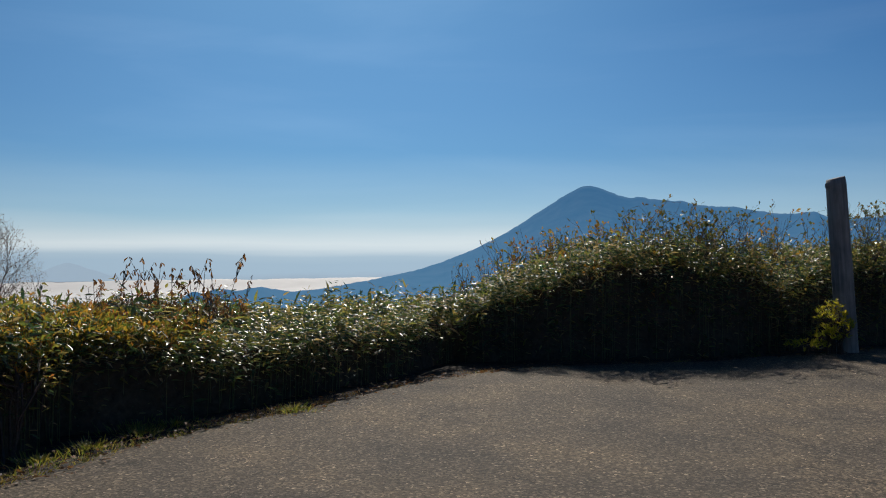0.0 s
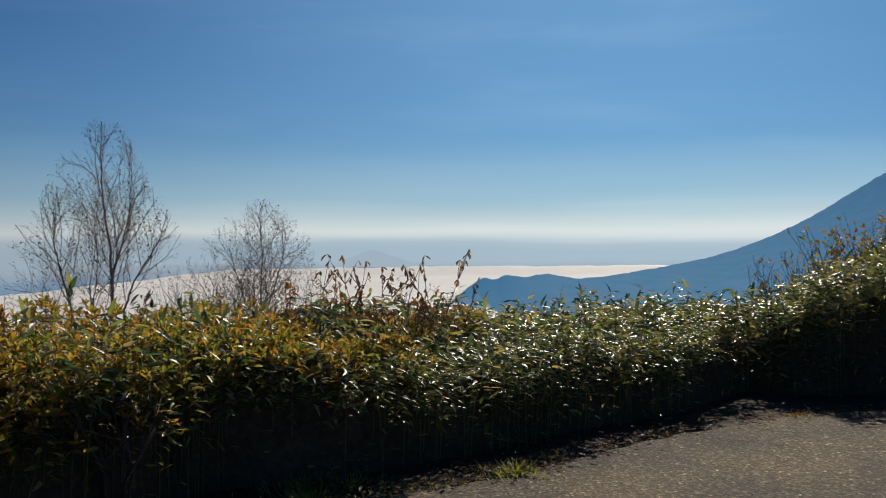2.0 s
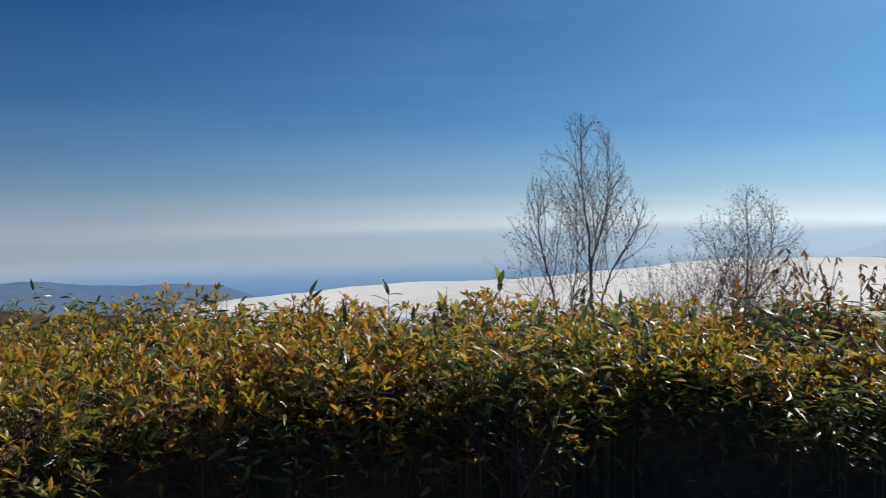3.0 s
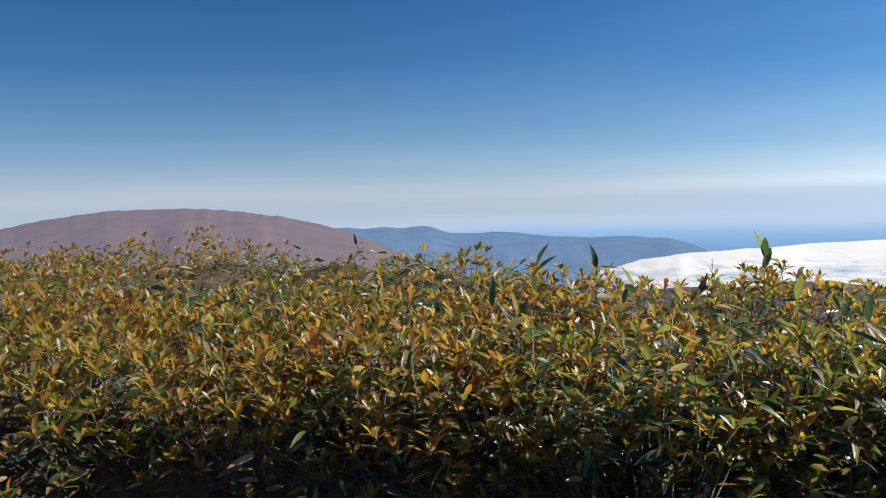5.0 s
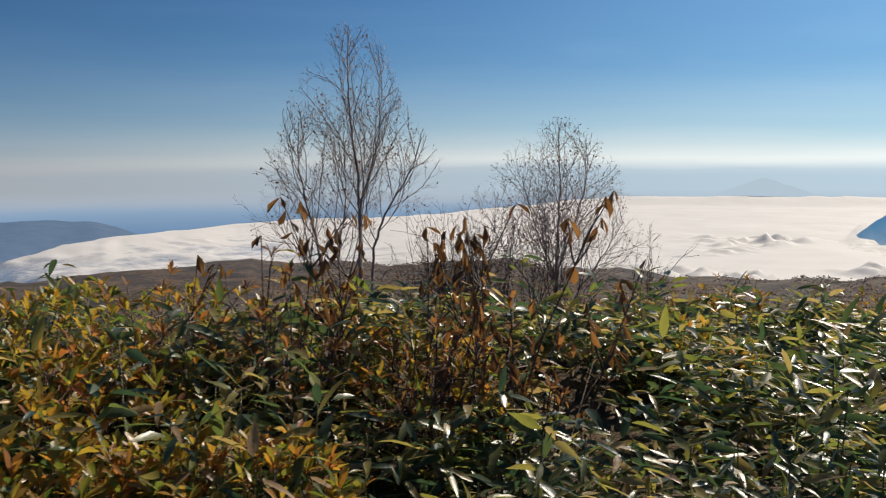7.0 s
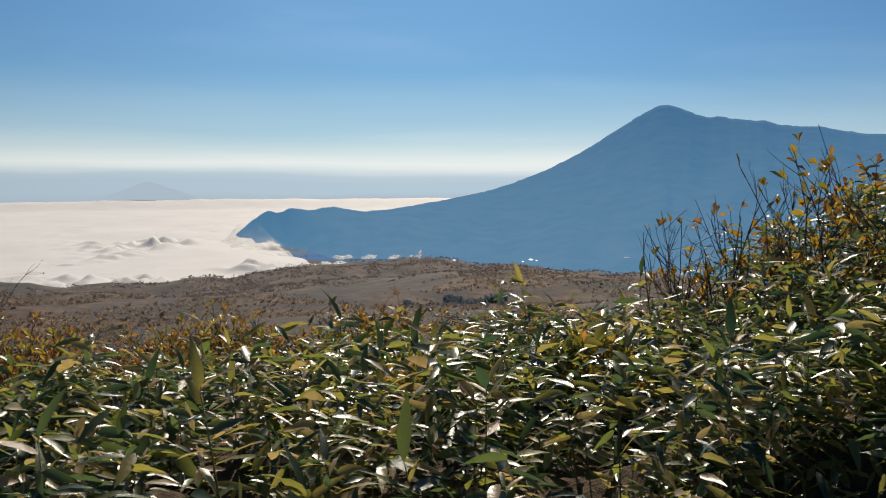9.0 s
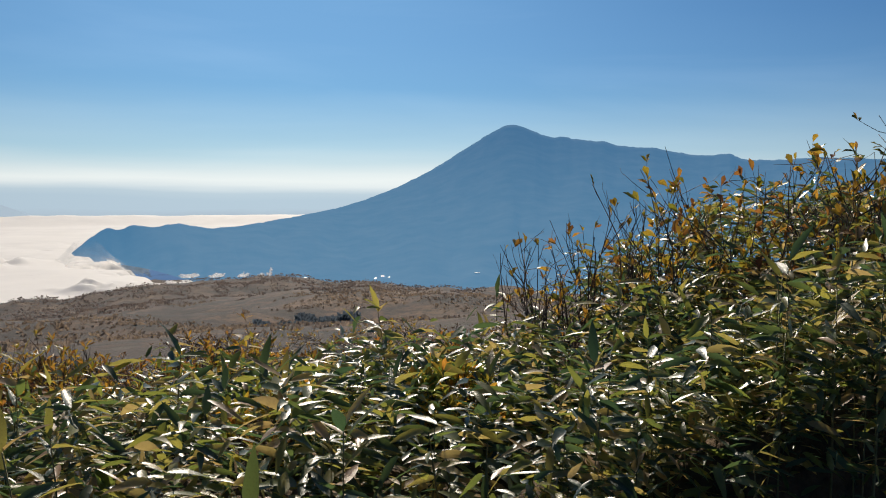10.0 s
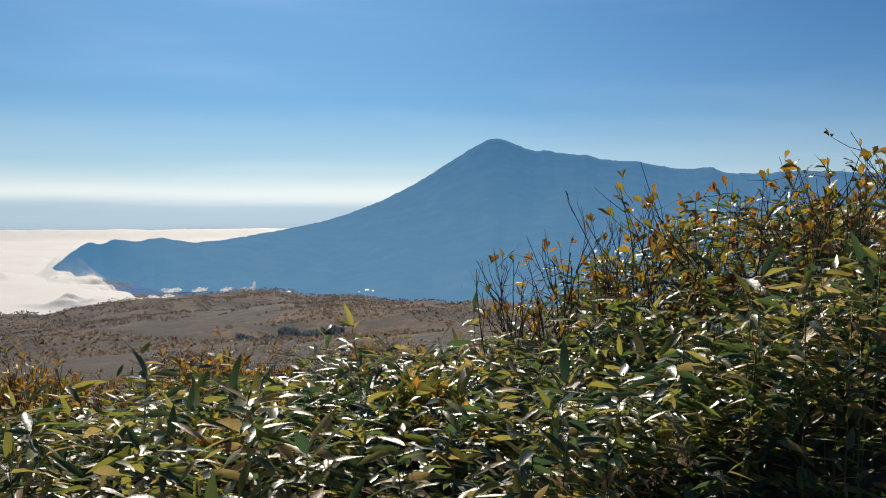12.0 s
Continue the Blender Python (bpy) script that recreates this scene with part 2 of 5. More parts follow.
def leaf_material(name, stops, gloss, through_light, patch=0.35, warm=(1.5, 1.5, 0.9)):
    """Leaves: colour by leaf and by patch of plants, a glossy top and light that comes through the blade."""
    m, n, l, bsdf = material(name)
    geo, obi = n.new("ShaderNodeNewGeometry"), n.new("ShaderNodeObjectInfo")
    add = n.new("ShaderNodeMath")
    l.new(geo.outputs["Random Per Island"], add.inputs[0])
    l.new(obi.outputs["Random"], add.inputs[1])
    fr = n.new("ShaderNodeMath")
    fr.operation = "FRACT"
    l.new(add.outputs[0], fr.inputs[0])
    big = n.new("ShaderNodeTexNoise")
    big.inputs["Scale"].default_value, big.inputs["Detail"].default_value = 1.1, 3
    l.new(geo.outputs["Position"], big.inputs[0])
    mx = n.new("ShaderNodeMath")
    mx.operation = "MULTIPLY_ADD"
    mx.inputs[1].default_value, mx.inputs[2].default_value = patch * 2, -patch
    l.new(big.outputs["Fac"], mx.inputs[0])
    sm = n.new("ShaderNodeMath")
    sm.use_clamp = True
    l.new(fr.outputs[0], sm.inputs[0])
    l.new(mx.outputs[0], sm.inputs[1])
    col = ramp_node(n, stops)
    l.new(sm.outputs[0], col.inputs[0])
    fine = noise_node(n, l, 38, 4)
    spots = ramp_node(n, [(0.0, (0.45, 0.38, 0.30)), (0.42, (0.9, 0.88, 0.85)), (1.0, (1.1, 1.1, 1.05))])
    l.new(fine.outputs["Fac"], spots.inputs[0])
    base = mix_node(n, l, 1.0, col.outputs[0], spots.outputs[0], "MULTIPLY")
    l.new(base, bsdf.inputs["Base Color"])
    bsdf.inputs["Roughness"].default_value = gloss
    bsdf.inputs["Specular IOR Level"].default_value = 0.6
    bump(n, l, bsdf, noise_node(n, l, 62, 3, 0.6).outputs["Fac"], 0.30, 0.005)
    tr = n.new("ShaderNodeBsdfTranslucent")
    l.new(mix_node(n, l, 1.0, base, warm, "MULTIPLY"), tr.inputs["Color"])
    mixs = n.new("ShaderNodeMixShader")
    mixs.inputs[0].default_value = through_light
    l.new(bsdf.outputs[0], mixs.inputs[1])
    l.new(tr.outputs[0], mixs.inputs[2])
    l.new(mixs.outputs[0], n["Material Output"].inputs["Surface"])
    return m


def rough_material(name, a, b, scale, roughness=0.8, relief=0.5, depth=0.01, stretch=None):
    m, n, l, bsdf = material(name)
    no = noise_node(n, l, scale, 6, 0.65, stretch)
    big = noise_node(n, l, scale * 0.13, 3)
    r = ramp_node(n, [(0.3, a), (0.7, b)])
    l.new(no.outputs["Fac"], r.inputs[0])
    r2 = ramp_node(n, [(0.3, (0.7, 0.7, 0.7)), (0.7, (1.15, 1.12, 1.1))])
    l.new(big.outputs["Fac"], r2.inputs[0])
    l.new(mix_node(n, l, 1.0, r.outputs[0], r2.outputs[0], "MULTIPLY"), bsdf.inputs["Base Color"])
    bsdf.inputs["Roughness"].default_value = roughness
    bump(n, l, bsdf, no.outputs["Fac"], relief, depth)
    return m


M_BAMBOO = leaf_material("bamboo leaf", [(0.0, (0.045, 0.083, 0.062)), (0.34, (0.082, 0.118, 0.064)), (0.54, (0.175, 0.195, 0.065)), (0.74, (0.32, 0.268, 0.09)), (1.0, (0.46, 0.30, 0.19))], 0.36, 0.45, 0.22, (1.45, 1.6, 0.95))
M_SHRUB = leaf_material("yellowing shrub leaf", [(0.0, (0.10, 0.155, 0.04)), (0.3, (0.24, 0.215, 0.05)), (0.58, (0.42, 0.285, 0.056)), (0.82, (0.46, 0.235, 0.055)), (1.0, (0.39, 0.14, 0.055))], 0.38, 0.52, 0.5)
M_ORANGE = leaf_material("orange shrub leaf", [(0.0, (0.12, 0.13, 0.03)), (0.25, (0.28, 0.22, 0.045)), (0.7, (0.42, 0.22, 0.05)), (1.0, (0.26, 0.11, 0.05))], 0.45, 0.5, 0.4)
M_RIMSHRUB = leaf_material("dull rim shrub leaf", [(0.0, (0.07, 0.10, 0.045)), (0.4, (0.13, 0.14, 0.05)), (0.75, (0.24, 0.18, 0.06)), (1.0, (0.27, 0.13, 0.06))], 0.36, 0.42, 0.4)
M_DRY = leaf_material("dry brown leaf", [(0.0, (0.09, 0.05, 0.03)), (0.5, (0.16, 0.08, 0.045)), (1.0, (0.27, 0.13, 0.06))], 0.7, 0.3, 0.3)
M_RED = leaf_material("red-brown dead leaf", [(0.0, (0.14, 0.065, 0.04)), (0.5, (0.26, 0.12, 0.06)), (1.0, (0.36, 0.17, 0.08))], 0.7, 0.45, 0.3)
M_GRASS = leaf_material("roadside grass", [(0.0, (0.10, 0.15, 0.035)), (0.55, (0.27, 0.27, 0.055)), (1.0, (0.44, 0.33, 0.12))], 0.5, 0.4, 0.3)
M_STRAW = leaf_material("dried straw", [(0.0, (0.20, 0.14, 0.06)), (0.5, (0.32, 0.22, 0.09)), (1.0, (0.42, 0.31, 0.14))], 0.7, 0.3, 0.3)
M_SAPLING = leaf_material("yellow-green sapling leaf", [(0.0, (0.20, 0.24, 0.03)), (0.6, (0.42, 0.40, 0.05)), (1.0, (0.52, 0.40, 0.06))], 0.45, 0.55, 0.3)
M_CULM = rough_material("bamboo culm", (0.10, 0.12, 0.04), (0.25, 0.20, 0.08), 30, 0.55, 0.2, 0.002)
M_TWIG = rough_material("brown twig bark", (0.06, 0.042, 0.034), (0.16, 0.105, 0.08), 60, 0.75, 0.4, 0.002)
M_PALETWIG = rough_material("greyish twig bark", (0.30, 0.235, 0.21), (0.54, 0.45, 0.41), 60, 0.75, 0.4, 0.002)
M_BIRCH = rough_material("pale birch bark", (0.18, 0.14, 0.12), (0.52, 0.46, 0.42), 16, 0.75, 0.5, 0.004, (1, 1, 0.3))
M_POST = rough_material("weathered grey timber", (0.17, 0.16, 0.15), (0.42, 0.39, 0.36), 22, 0.85, 0.8, 0.012, (1, 1, 0.08))
# for the dark mound added inside the bamboo to keep the sun out
M_SUNBLOCK = rough_material("dark sun-blocking mound", (0.06, 0.046, 0.033), (0.16, 0.115, 0.075), 18, 0.95, 1.0, 0.03)
M_SUNBLOCK.node_tree.nodes["Principled BSDF"].inputs["Specular IOR Level"].default_value = 0.1


def asphalt_material():
    m, n, l, bsdf = material("worn asphalt")
    grain = noise_node(n, l, 260, 3, 0.7)
    stone = n.new("ShaderNodeTexVoronoi")
    stone.inputs["Scale"].default_value = 58
    t = n.new("ShaderNodeTexCoord")
    l.new(t.outputs["Object"], stone.inputs["Vector"])
    wide = noise_node(n, l, 0.9, 5)
    r1 = ramp_node(n, [(0.25, (0.074, 0.060, 0.046)), (0.75, (0.175, 0.143, 0.11))])
    l.new(grain.outputs["Fac"], r1.inputs[0])
    r2 = ramp_node(n, [(0.36, (0.68, 0.68, 0.70)), (0.5, (0.94, 0.92, 0.88)), (0.62, (1.22, 1.15, 1.02))])
    l.new(wide.outputs["Fac"], r2.inputs[0])
    r3 = ramp_node(n, [(0.0, (0.35, 0.34, 0.33)), (0.62, (0.95, 0.93, 0.90)), (0.86, (1.9, 1.8, 1.65)), (0.94, (3.6, 3.4, 3.1)), (1.0, (6.0, 5.6, 5.0))])
    l.new(stone.outputs["Color"], r3.inputs[0])
    c = mix_node(n, l, 1.0, mix_node(n, l, 1.0, r1.outputs[0], r2.outputs[0], "MULTIPLY"), r3.outputs[0], "MULTIPLY")
    # cracks: thin lines where warped cells meet
    warp = noise_node(n, l, 1.4, 5, 0.7)
    mv = n.new("ShaderNodeMix")
    mv.data_type = "VECTOR"
    mv.inputs["Factor"].default_value = 0.5
    l.new(t.outputs["Object"], mv.inputs["A"])
    l.new(warp.outputs["Color"], mv.inputs["B"])
    crack = n.new("ShaderNodeTexVoronoi")
    crack.feature = "DISTANCE_TO_EDGE"
    crack.inputs["Scale"].default_value = 2.1
    l.new(mv.outputs["Result"], crack.inputs["Vector"])
    thin = ramp_node(n, [(0.0, (0.0, 0.0, 0.0)), (0.015, (1, 1, 1))])
    l.new(crack.outputs["Distance"], thin.inputs[0])
    some = ramp_node(n, [(0.49, (1, 1, 1)), (0.56, (0, 0, 0))])
    l.new(noise_node(n, l, 0.5, 3).outputs["Fac"], some.inputs[0])
    mask = mix_node(n, l, 1.0, thin.outputs[0], some.outputs[0], "LIGHTEN")
    l.new(mix_node(n, l, mask, (0.035, 0.03, 0.026), c), bsdf.inputs["Base Color"])
    bsdf.inputs["Roughness"].default_value = 0.9
    bsdf.inputs["Specular IOR Level"].default_value = 0.25
    pebble = n.new("ShaderNodeTexVoronoi")
    pebble.inputs["Scale"].default_value = 42
    l.new(t.outputs["Object"], pebble.inputs["Vector"])
    hsum = mix_node(n, l, 0.5, mix_node(n, l, 0.5, grain.outputs["Fac"], pebble.outputs["Distance"]), stone.outputs["Distance"])
    bump(n, l, bsdf, mix_node(n, l, mask, (0, 0, 0), hsum), 0.9, 0.008)
    return m


def heath_material():
    """Ground: leaf litter near by, brown autumn heath with pale meadows and dark scrub farther down."""
    m, n, l, bsdf = material("autumn heath ground")
    t = n.new("ShaderNodeTexCoord")
    fine = noise_node(n, l, 2.5, 6, 0.7)
    clump = noise_node(n, l, 0.11, 7, 0.8)
    mid = noise_node(n, l, 0.022, 6, 0.65)
    big = noise_node(n, l, 0.006, 5, 0.6, (1, 0.5, 1))
    r1 = ramp_node(n, [(0.3, (0.078, 0.060, 0.048)), (0.55, (0.125, 0.096, 0.074)), (0.8, (0.18, 0.138, 0.105))])
    l.new(fine.outputs["Fac"], r1.inputs[0])
    r2 = ramp_node(n, [(0.40, (0.36, 0.37, 0.40)), (0.47, (0.66, 0.60, 0.58)), (0.52, (1.05, 0.86, 0.72)), (0.58, (1.55, 1.35, 1.0))])
    l.new(mid.outputs["Fac"], r2.inputs[0])
    r3 = ramp_node(n, [(0.40, (0.58, 0.57, 0.58)), (0.60, (1.04, 0.95, 0.87))])
    l.new(big.outputs["Fac"], r3.inputs[0])
    c = mix_node(n, l, 1.0, mix_node(n, l, 1.0, r1.outputs[0], r2.outputs[0], "MULTIPLY"), r3.outputs[0], "MULTIPLY")
    r4 = ramp_node(n, [(0.40, (0.30, 0.29, 0.31)), (0.48, (0.72, 0.66, 0.63)), (0.56, (1.35, 1.2, 1.02))])
    l.new(clump.outputs["Fac"], r4.inputs[0])
    # pale grass in the hollow below the rim, in strips between the scrub
    far = n.new("ShaderNodeVectorMath")
    far.operation = "LENGTH"
    l.new(t.outputs["Object"], far.inputs[0])
    ring = n.new("ShaderNodeMapRange")
    ring.interpolation_type = "SMOOTHSTEP"
    ring.inputs["From Min"].default_value, ring.inputs["From Max"].default_value = 480, 300
    l.new(far.outputs["Value"], ring.inputs["Value"])
    strip = ramp_node(n, [(0.52, (0, 0, 0)), (0.60, (1, 1, 1))])
    l.new(noise_node(n, l, 0.018, 6, 0.7, (0.7, 1, 1)).outputs["Fac"], strip.inputs[0])
    meadow = mix_node(n, l, 1.0, strip.outputs[0], ring.outputs[0], "MULTIPLY")
    heath = mix_node(n, l, 1.0, c, r4.outputs[0], "MULTIPLY")
    wood = n.new("ShaderNodeMapRange")
    wood.interpolation_type = "SMOOTHSTEP"
    wood.inputs["From Min"].default_value, wood.inputs["From Max"].default_value, wood.inputs["To Max"].default_value = 430, 800, 0.8
    l.new(far.outputs["Value"], wood.inputs["Value"])
    open_land = mix_node(n, l, meadow, heath, mix_node(n, l, 0.6, (0.20, 0.175, 0.11), heath))
    grove = ramp_node(n, [(0.40, (0.036, 0.031, 0.031)), (0.50, (0.078, 0.062, 0.055)), (0.60, (0.135, 0.105, 0.085))])
    l.new(clump.outputs["Fac"], grove.inputs[0])
    trees = mix_node(n, l, 1.0, grove.outputs[0], r2.outputs[0], "MULTIPLY")
    l.new(mix_node(n, l, 1.0, mix_node(n, l, wood.outputs[0], open_land, trees), (0.66, 0.64, 0.67), "MULTIPLY"), bsdf.inputs["Base Color"])
    bsdf.inputs["Roughness"].default_value = 0.95
    bump(n, l, bsdf, mix_node(n, l, 0.93, fine.outputs["Fac"], clump.outputs["Fac"]), 0.6, 1.2)
    return m


def distance_material(name, dark, light, glow, scale, rise=None):
    """Far land, cloud and steam; emission stands in for haze and scattered light."""
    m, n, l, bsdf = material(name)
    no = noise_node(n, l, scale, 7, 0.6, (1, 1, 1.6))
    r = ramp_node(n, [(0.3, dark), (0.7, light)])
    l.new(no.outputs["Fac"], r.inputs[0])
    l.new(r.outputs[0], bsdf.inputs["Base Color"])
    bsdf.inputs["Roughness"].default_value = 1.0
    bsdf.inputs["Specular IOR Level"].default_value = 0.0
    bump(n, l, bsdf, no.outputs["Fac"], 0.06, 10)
    bsdf.inputs["Emission Color"].default_value = (*glow, 1)
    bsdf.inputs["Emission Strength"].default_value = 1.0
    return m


M_ASPHALT = asphalt_material()
M_HEATH = heath_material()
# the volcano's blue is haze, put in as emission
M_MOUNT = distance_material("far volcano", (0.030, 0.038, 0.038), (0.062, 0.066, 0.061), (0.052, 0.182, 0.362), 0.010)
def haze_glow(m, low, high, z0, z1):
    """Haze put into the emission: brighter on the low slopes, deeper higher up."""
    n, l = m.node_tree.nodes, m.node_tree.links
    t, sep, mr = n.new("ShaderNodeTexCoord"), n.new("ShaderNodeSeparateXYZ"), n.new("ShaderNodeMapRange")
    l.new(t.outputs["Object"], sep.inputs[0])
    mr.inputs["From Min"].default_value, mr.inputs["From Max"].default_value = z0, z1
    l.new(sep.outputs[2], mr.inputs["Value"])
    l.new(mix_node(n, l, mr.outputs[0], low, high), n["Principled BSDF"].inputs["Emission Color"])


haze_glow(M_MOUNT, (0.070, 0.215, 0.395), (0.042, 0.160, 0.335), -200, 240)
# both ranges glow faintly, in place of the haze before them
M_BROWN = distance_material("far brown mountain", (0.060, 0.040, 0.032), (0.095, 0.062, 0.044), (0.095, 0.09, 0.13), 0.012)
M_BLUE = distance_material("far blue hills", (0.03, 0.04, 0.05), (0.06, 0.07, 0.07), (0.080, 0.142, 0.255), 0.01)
# a faint glow is put into the cloud, which lifts its shaded billows
M_CLOUD = distance_material("sea of cloud", (0.56, 0.535, 0.505), (0.65, 0.62, 0.585), (0.105, 0.11, 0.12), 0.006)
M_CLOUD.node_tree.nodes["Bump"].inputs["Strength"].default_value = 0.02
M_CLOUD.node_tree.nodes["Principled BSDF"].inputs["Roughness"].default_value = 0.75
M_CLOUD.node_tree.nodes["Principled BSDF"].inputs["Specular IOR Level"].default_value = 0.15


def thin_out(m):
    """Cloud that frays and turns to mist where it sinks."""
    n, l = m.node_tree.nodes, m.node_tree.links
    t = n.new("ShaderNodeTexCoord")
    sep = n.new("ShaderNodeSeparateXYZ")
    l.new(t.outputs["Object"], sep.inputs[0])
    no = noise_node(n, l, 0.012, 7, 0.65, (1, 1, 2.5))
    ma = n.new("ShaderNodeMath")
    ma.operation = "MULTIPLY_ADD"
    ma.inputs[1].default_value = 110
    l.new(no.outputs["Fac"], ma.inputs[0])
    l.new(sep.outputs[2], ma.inputs[2])
    mr = n.new("ShaderNodeMapRange")
    mr.inputs["From Min"].default_value, mr.inputs["From Max"].default_value = -202, -160
    l.new(ma.outputs[0], mr.inputs["Value"])
    tr, mx = n.new("ShaderNodeBsdfTransparent"), n.new("ShaderNodeMixShader")
    l.new(mr.outputs[0], mx.inputs[0])
    l.new(tr.outputs[0], mx.inputs[1])
    l.new(n["Principled BSDF"].outputs[0], mx.inputs[2])
    l.new(mx.outputs[0], n["Material Output"].inputs["Surface"])


thin_out(M_CLOUD)
M_HOUSE = rough_material("white house wall", (0.75, 0.75, 0.73), (0.85, 0.85, 0.83), 1.0, 0.7)
M_ROOF = rough_material("pale metal roof", (0.6, 0.6, 0.6), (0.75, 0.74, 0.72), 1.0, 0.4)

# ---------------------------------------------------------------- the lie of the land
EDGE = np.array([(-30, -40), (-7.0, -4.0), (-4.3, 1.5), (-3.1, 4.4), (-2.6, 5.9), (-2.26, 6.7), (-1.75, 7.45), (-1.36, 8.0), (-0.5, 9.35), (0.46, 10.5), (1.6, 11.0), (3.9, 11.5), (6.0, 12.6), (10.0, 14.5), (40, 30)], float)


def beyond(x, y):
    """Metres past the rim of the car park, on arrays; negative on the asphalt."""
    x, y = np.asarray(x, float), np.asarray(y, float)
    best, sign = np.full(x.shape, 1e9), np.ones(x.shape)
    for a, b in zip(EDGE[:-1], EDGE[1:]):
        ab = b - a
        t = np.clip(((x - a[0]) * ab[0] + (y - a[1]) * ab[1]) / (ab @ ab), 0, 1)
        dx, dy = x - a[0] - t * ab[0], y - a[1] - t * ab[1]
        dist = np.hypot(dx, dy)
        near = dist < best - 1e-9
        best = np.where(near, dist, best)
        sign = np.where(near, np.where(ab[0] * dy - ab[1] * dx > 0, 1.0, -1.0), sign)
    return best * sign


RISE = np.array([(0, -0.04), (3, -0.12), (18, -2.3), (40, -6.0), (100, -17), (300, -49), (800, -112), (1380, -152), (1480, -250), (1900, -420), (5000, -520)], float)


# how much the plateau's far lip stands above or below its mean, by azimuth
CREST = np.array([(-180, 0), (-40, -40), (-12, -26), (-6, -6), (0, 1), (7, 3), (12, -2), (16, -9), (20, -17), (23, -24), (27, -16), (34, -7), (42, -7), (52, -6), (59, 0), (64, -6), (72, -16), (90, -20), (180, 0)], float)


def ground_z(x, y):
    d = beyond(x, y)
    z = np.interp(d, RISE[:, 0], RISE[:, 1])
    z = np.where(d < 0, -0.04 - 0.03 * np.clip(-d - 40, 0, 3000), z)
    far = smooth(8, 300, d)
    z = z + fbm(x / 160, y / 160, 5, 3) * 9 * smooth(60, 500, d) + fbm(x / 5, y / 5, 4, 5) * 0.25 * smooth(4, 30, d)
    z = z + fbm(x / 420, y / 420, 3, 11) * 14 * smooth(300, 700, d) * (1 - smooth(850, 1250, d))
    z = z + np.abs(fbm(x / 9, y / 9, 2, 8)) * 4.0 * smooth(700, 1300, d)
    az = np.degrees(np.arctan2(-np.asarray(x, float), np.asarray(y, float) - 5))
    z = z + (np.interp(az, CREST[:, 0], CREST[:, 1]) + 4 * fbm(az / 3.0, az * 0, 4, 17)) * smooth(350, 1250, d)
    return z + 0.02 * fbm(x / 0.7, y / 0.7, 3, 9) * smooth(0.1, 0.6, d)


def setback(x, y):
    """How much farther than usual the thicket stands off the rim."""
    return 0.30 * np.exp(-((y - 7.05) / 0.40) ** 2) * smooth(-1.2, -1.8, x) - 0.40 * smooth(4.5, 3.9, y) + 0.10 * np.exp(-((y - 4.9) / 0.4) ** 2) * smooth(-1.2, -1.8, x) + (0.80 * np.exp(-((x - 0.10) / 0.30) ** 2) + 0.30 * smooth(0.2, 0.5, x) * smooth(1.9, 1.0, x)) * smooth(9.6, 10.2, y)


def canopy_z(x, y):
    """Top of the thicket behind the rim."""
    d = beyond(x, y)
    full = 0.73 + 0.93 * smooth(0.35, 2.5, x) + 0.27 * smooth(-2.2, -4.4, x)
    full = full - 0.5 * np.exp(-((x - 5.25) / 0.5) ** 2)
    full = full + 0.33 * np.exp(-((x - 1.0) / 0.65) ** 2 - ((y - 12.0) / 0.6) ** 2)
    keep = 2.7 + 5.0 * smooth(8.6, 5.5, y) + 1.6 * smooth(-0.5, 1.5, x)
    full = full - 0.22 * np.clip(d - keep, 0, 50)
    full = full - 0.26 * smooth(-2.6, -4.2, x) * smooth(9.8, 11.2, y)
    lump = 0.13 * fbm(x / 0.8, y / 0.8, 3, 21)
    back = d - setback(x, y)          # the thicket stands off the rim, less so along the near flank
    return (full + lump) * (0.12 + 0.88 * smooth(0.44, 0.64, back) ** 0.6) * smooth(-0.05, 0.2, d)


def sheet(name, az0, az1, naz, radii, height, mat, centre=(0.0, 5.0)):
    az = np.radians(np.linspace(az0, az1, naz))
    A, R = np.meshgrid(az, radii)
    X, Y = centre[0] - np.sin(A) * R, centre[1] + np.cos(A) * R
    Z = height(X, Y, np.degrees(A), R)
    return new(name, grid_mesh(name, np.stack([X, Y, Z], -1), mat))


ground = sheet("ground", -180, 180, 401, np.concatenate([[0.0], np.geomspace(1.5, 4950, 190)]), lambda X, Y, A, R: ground_z(X, Y), M_HEATH)
tagged(ground, "brown autumn heath falling away from the car park", "ground", kind="structure")


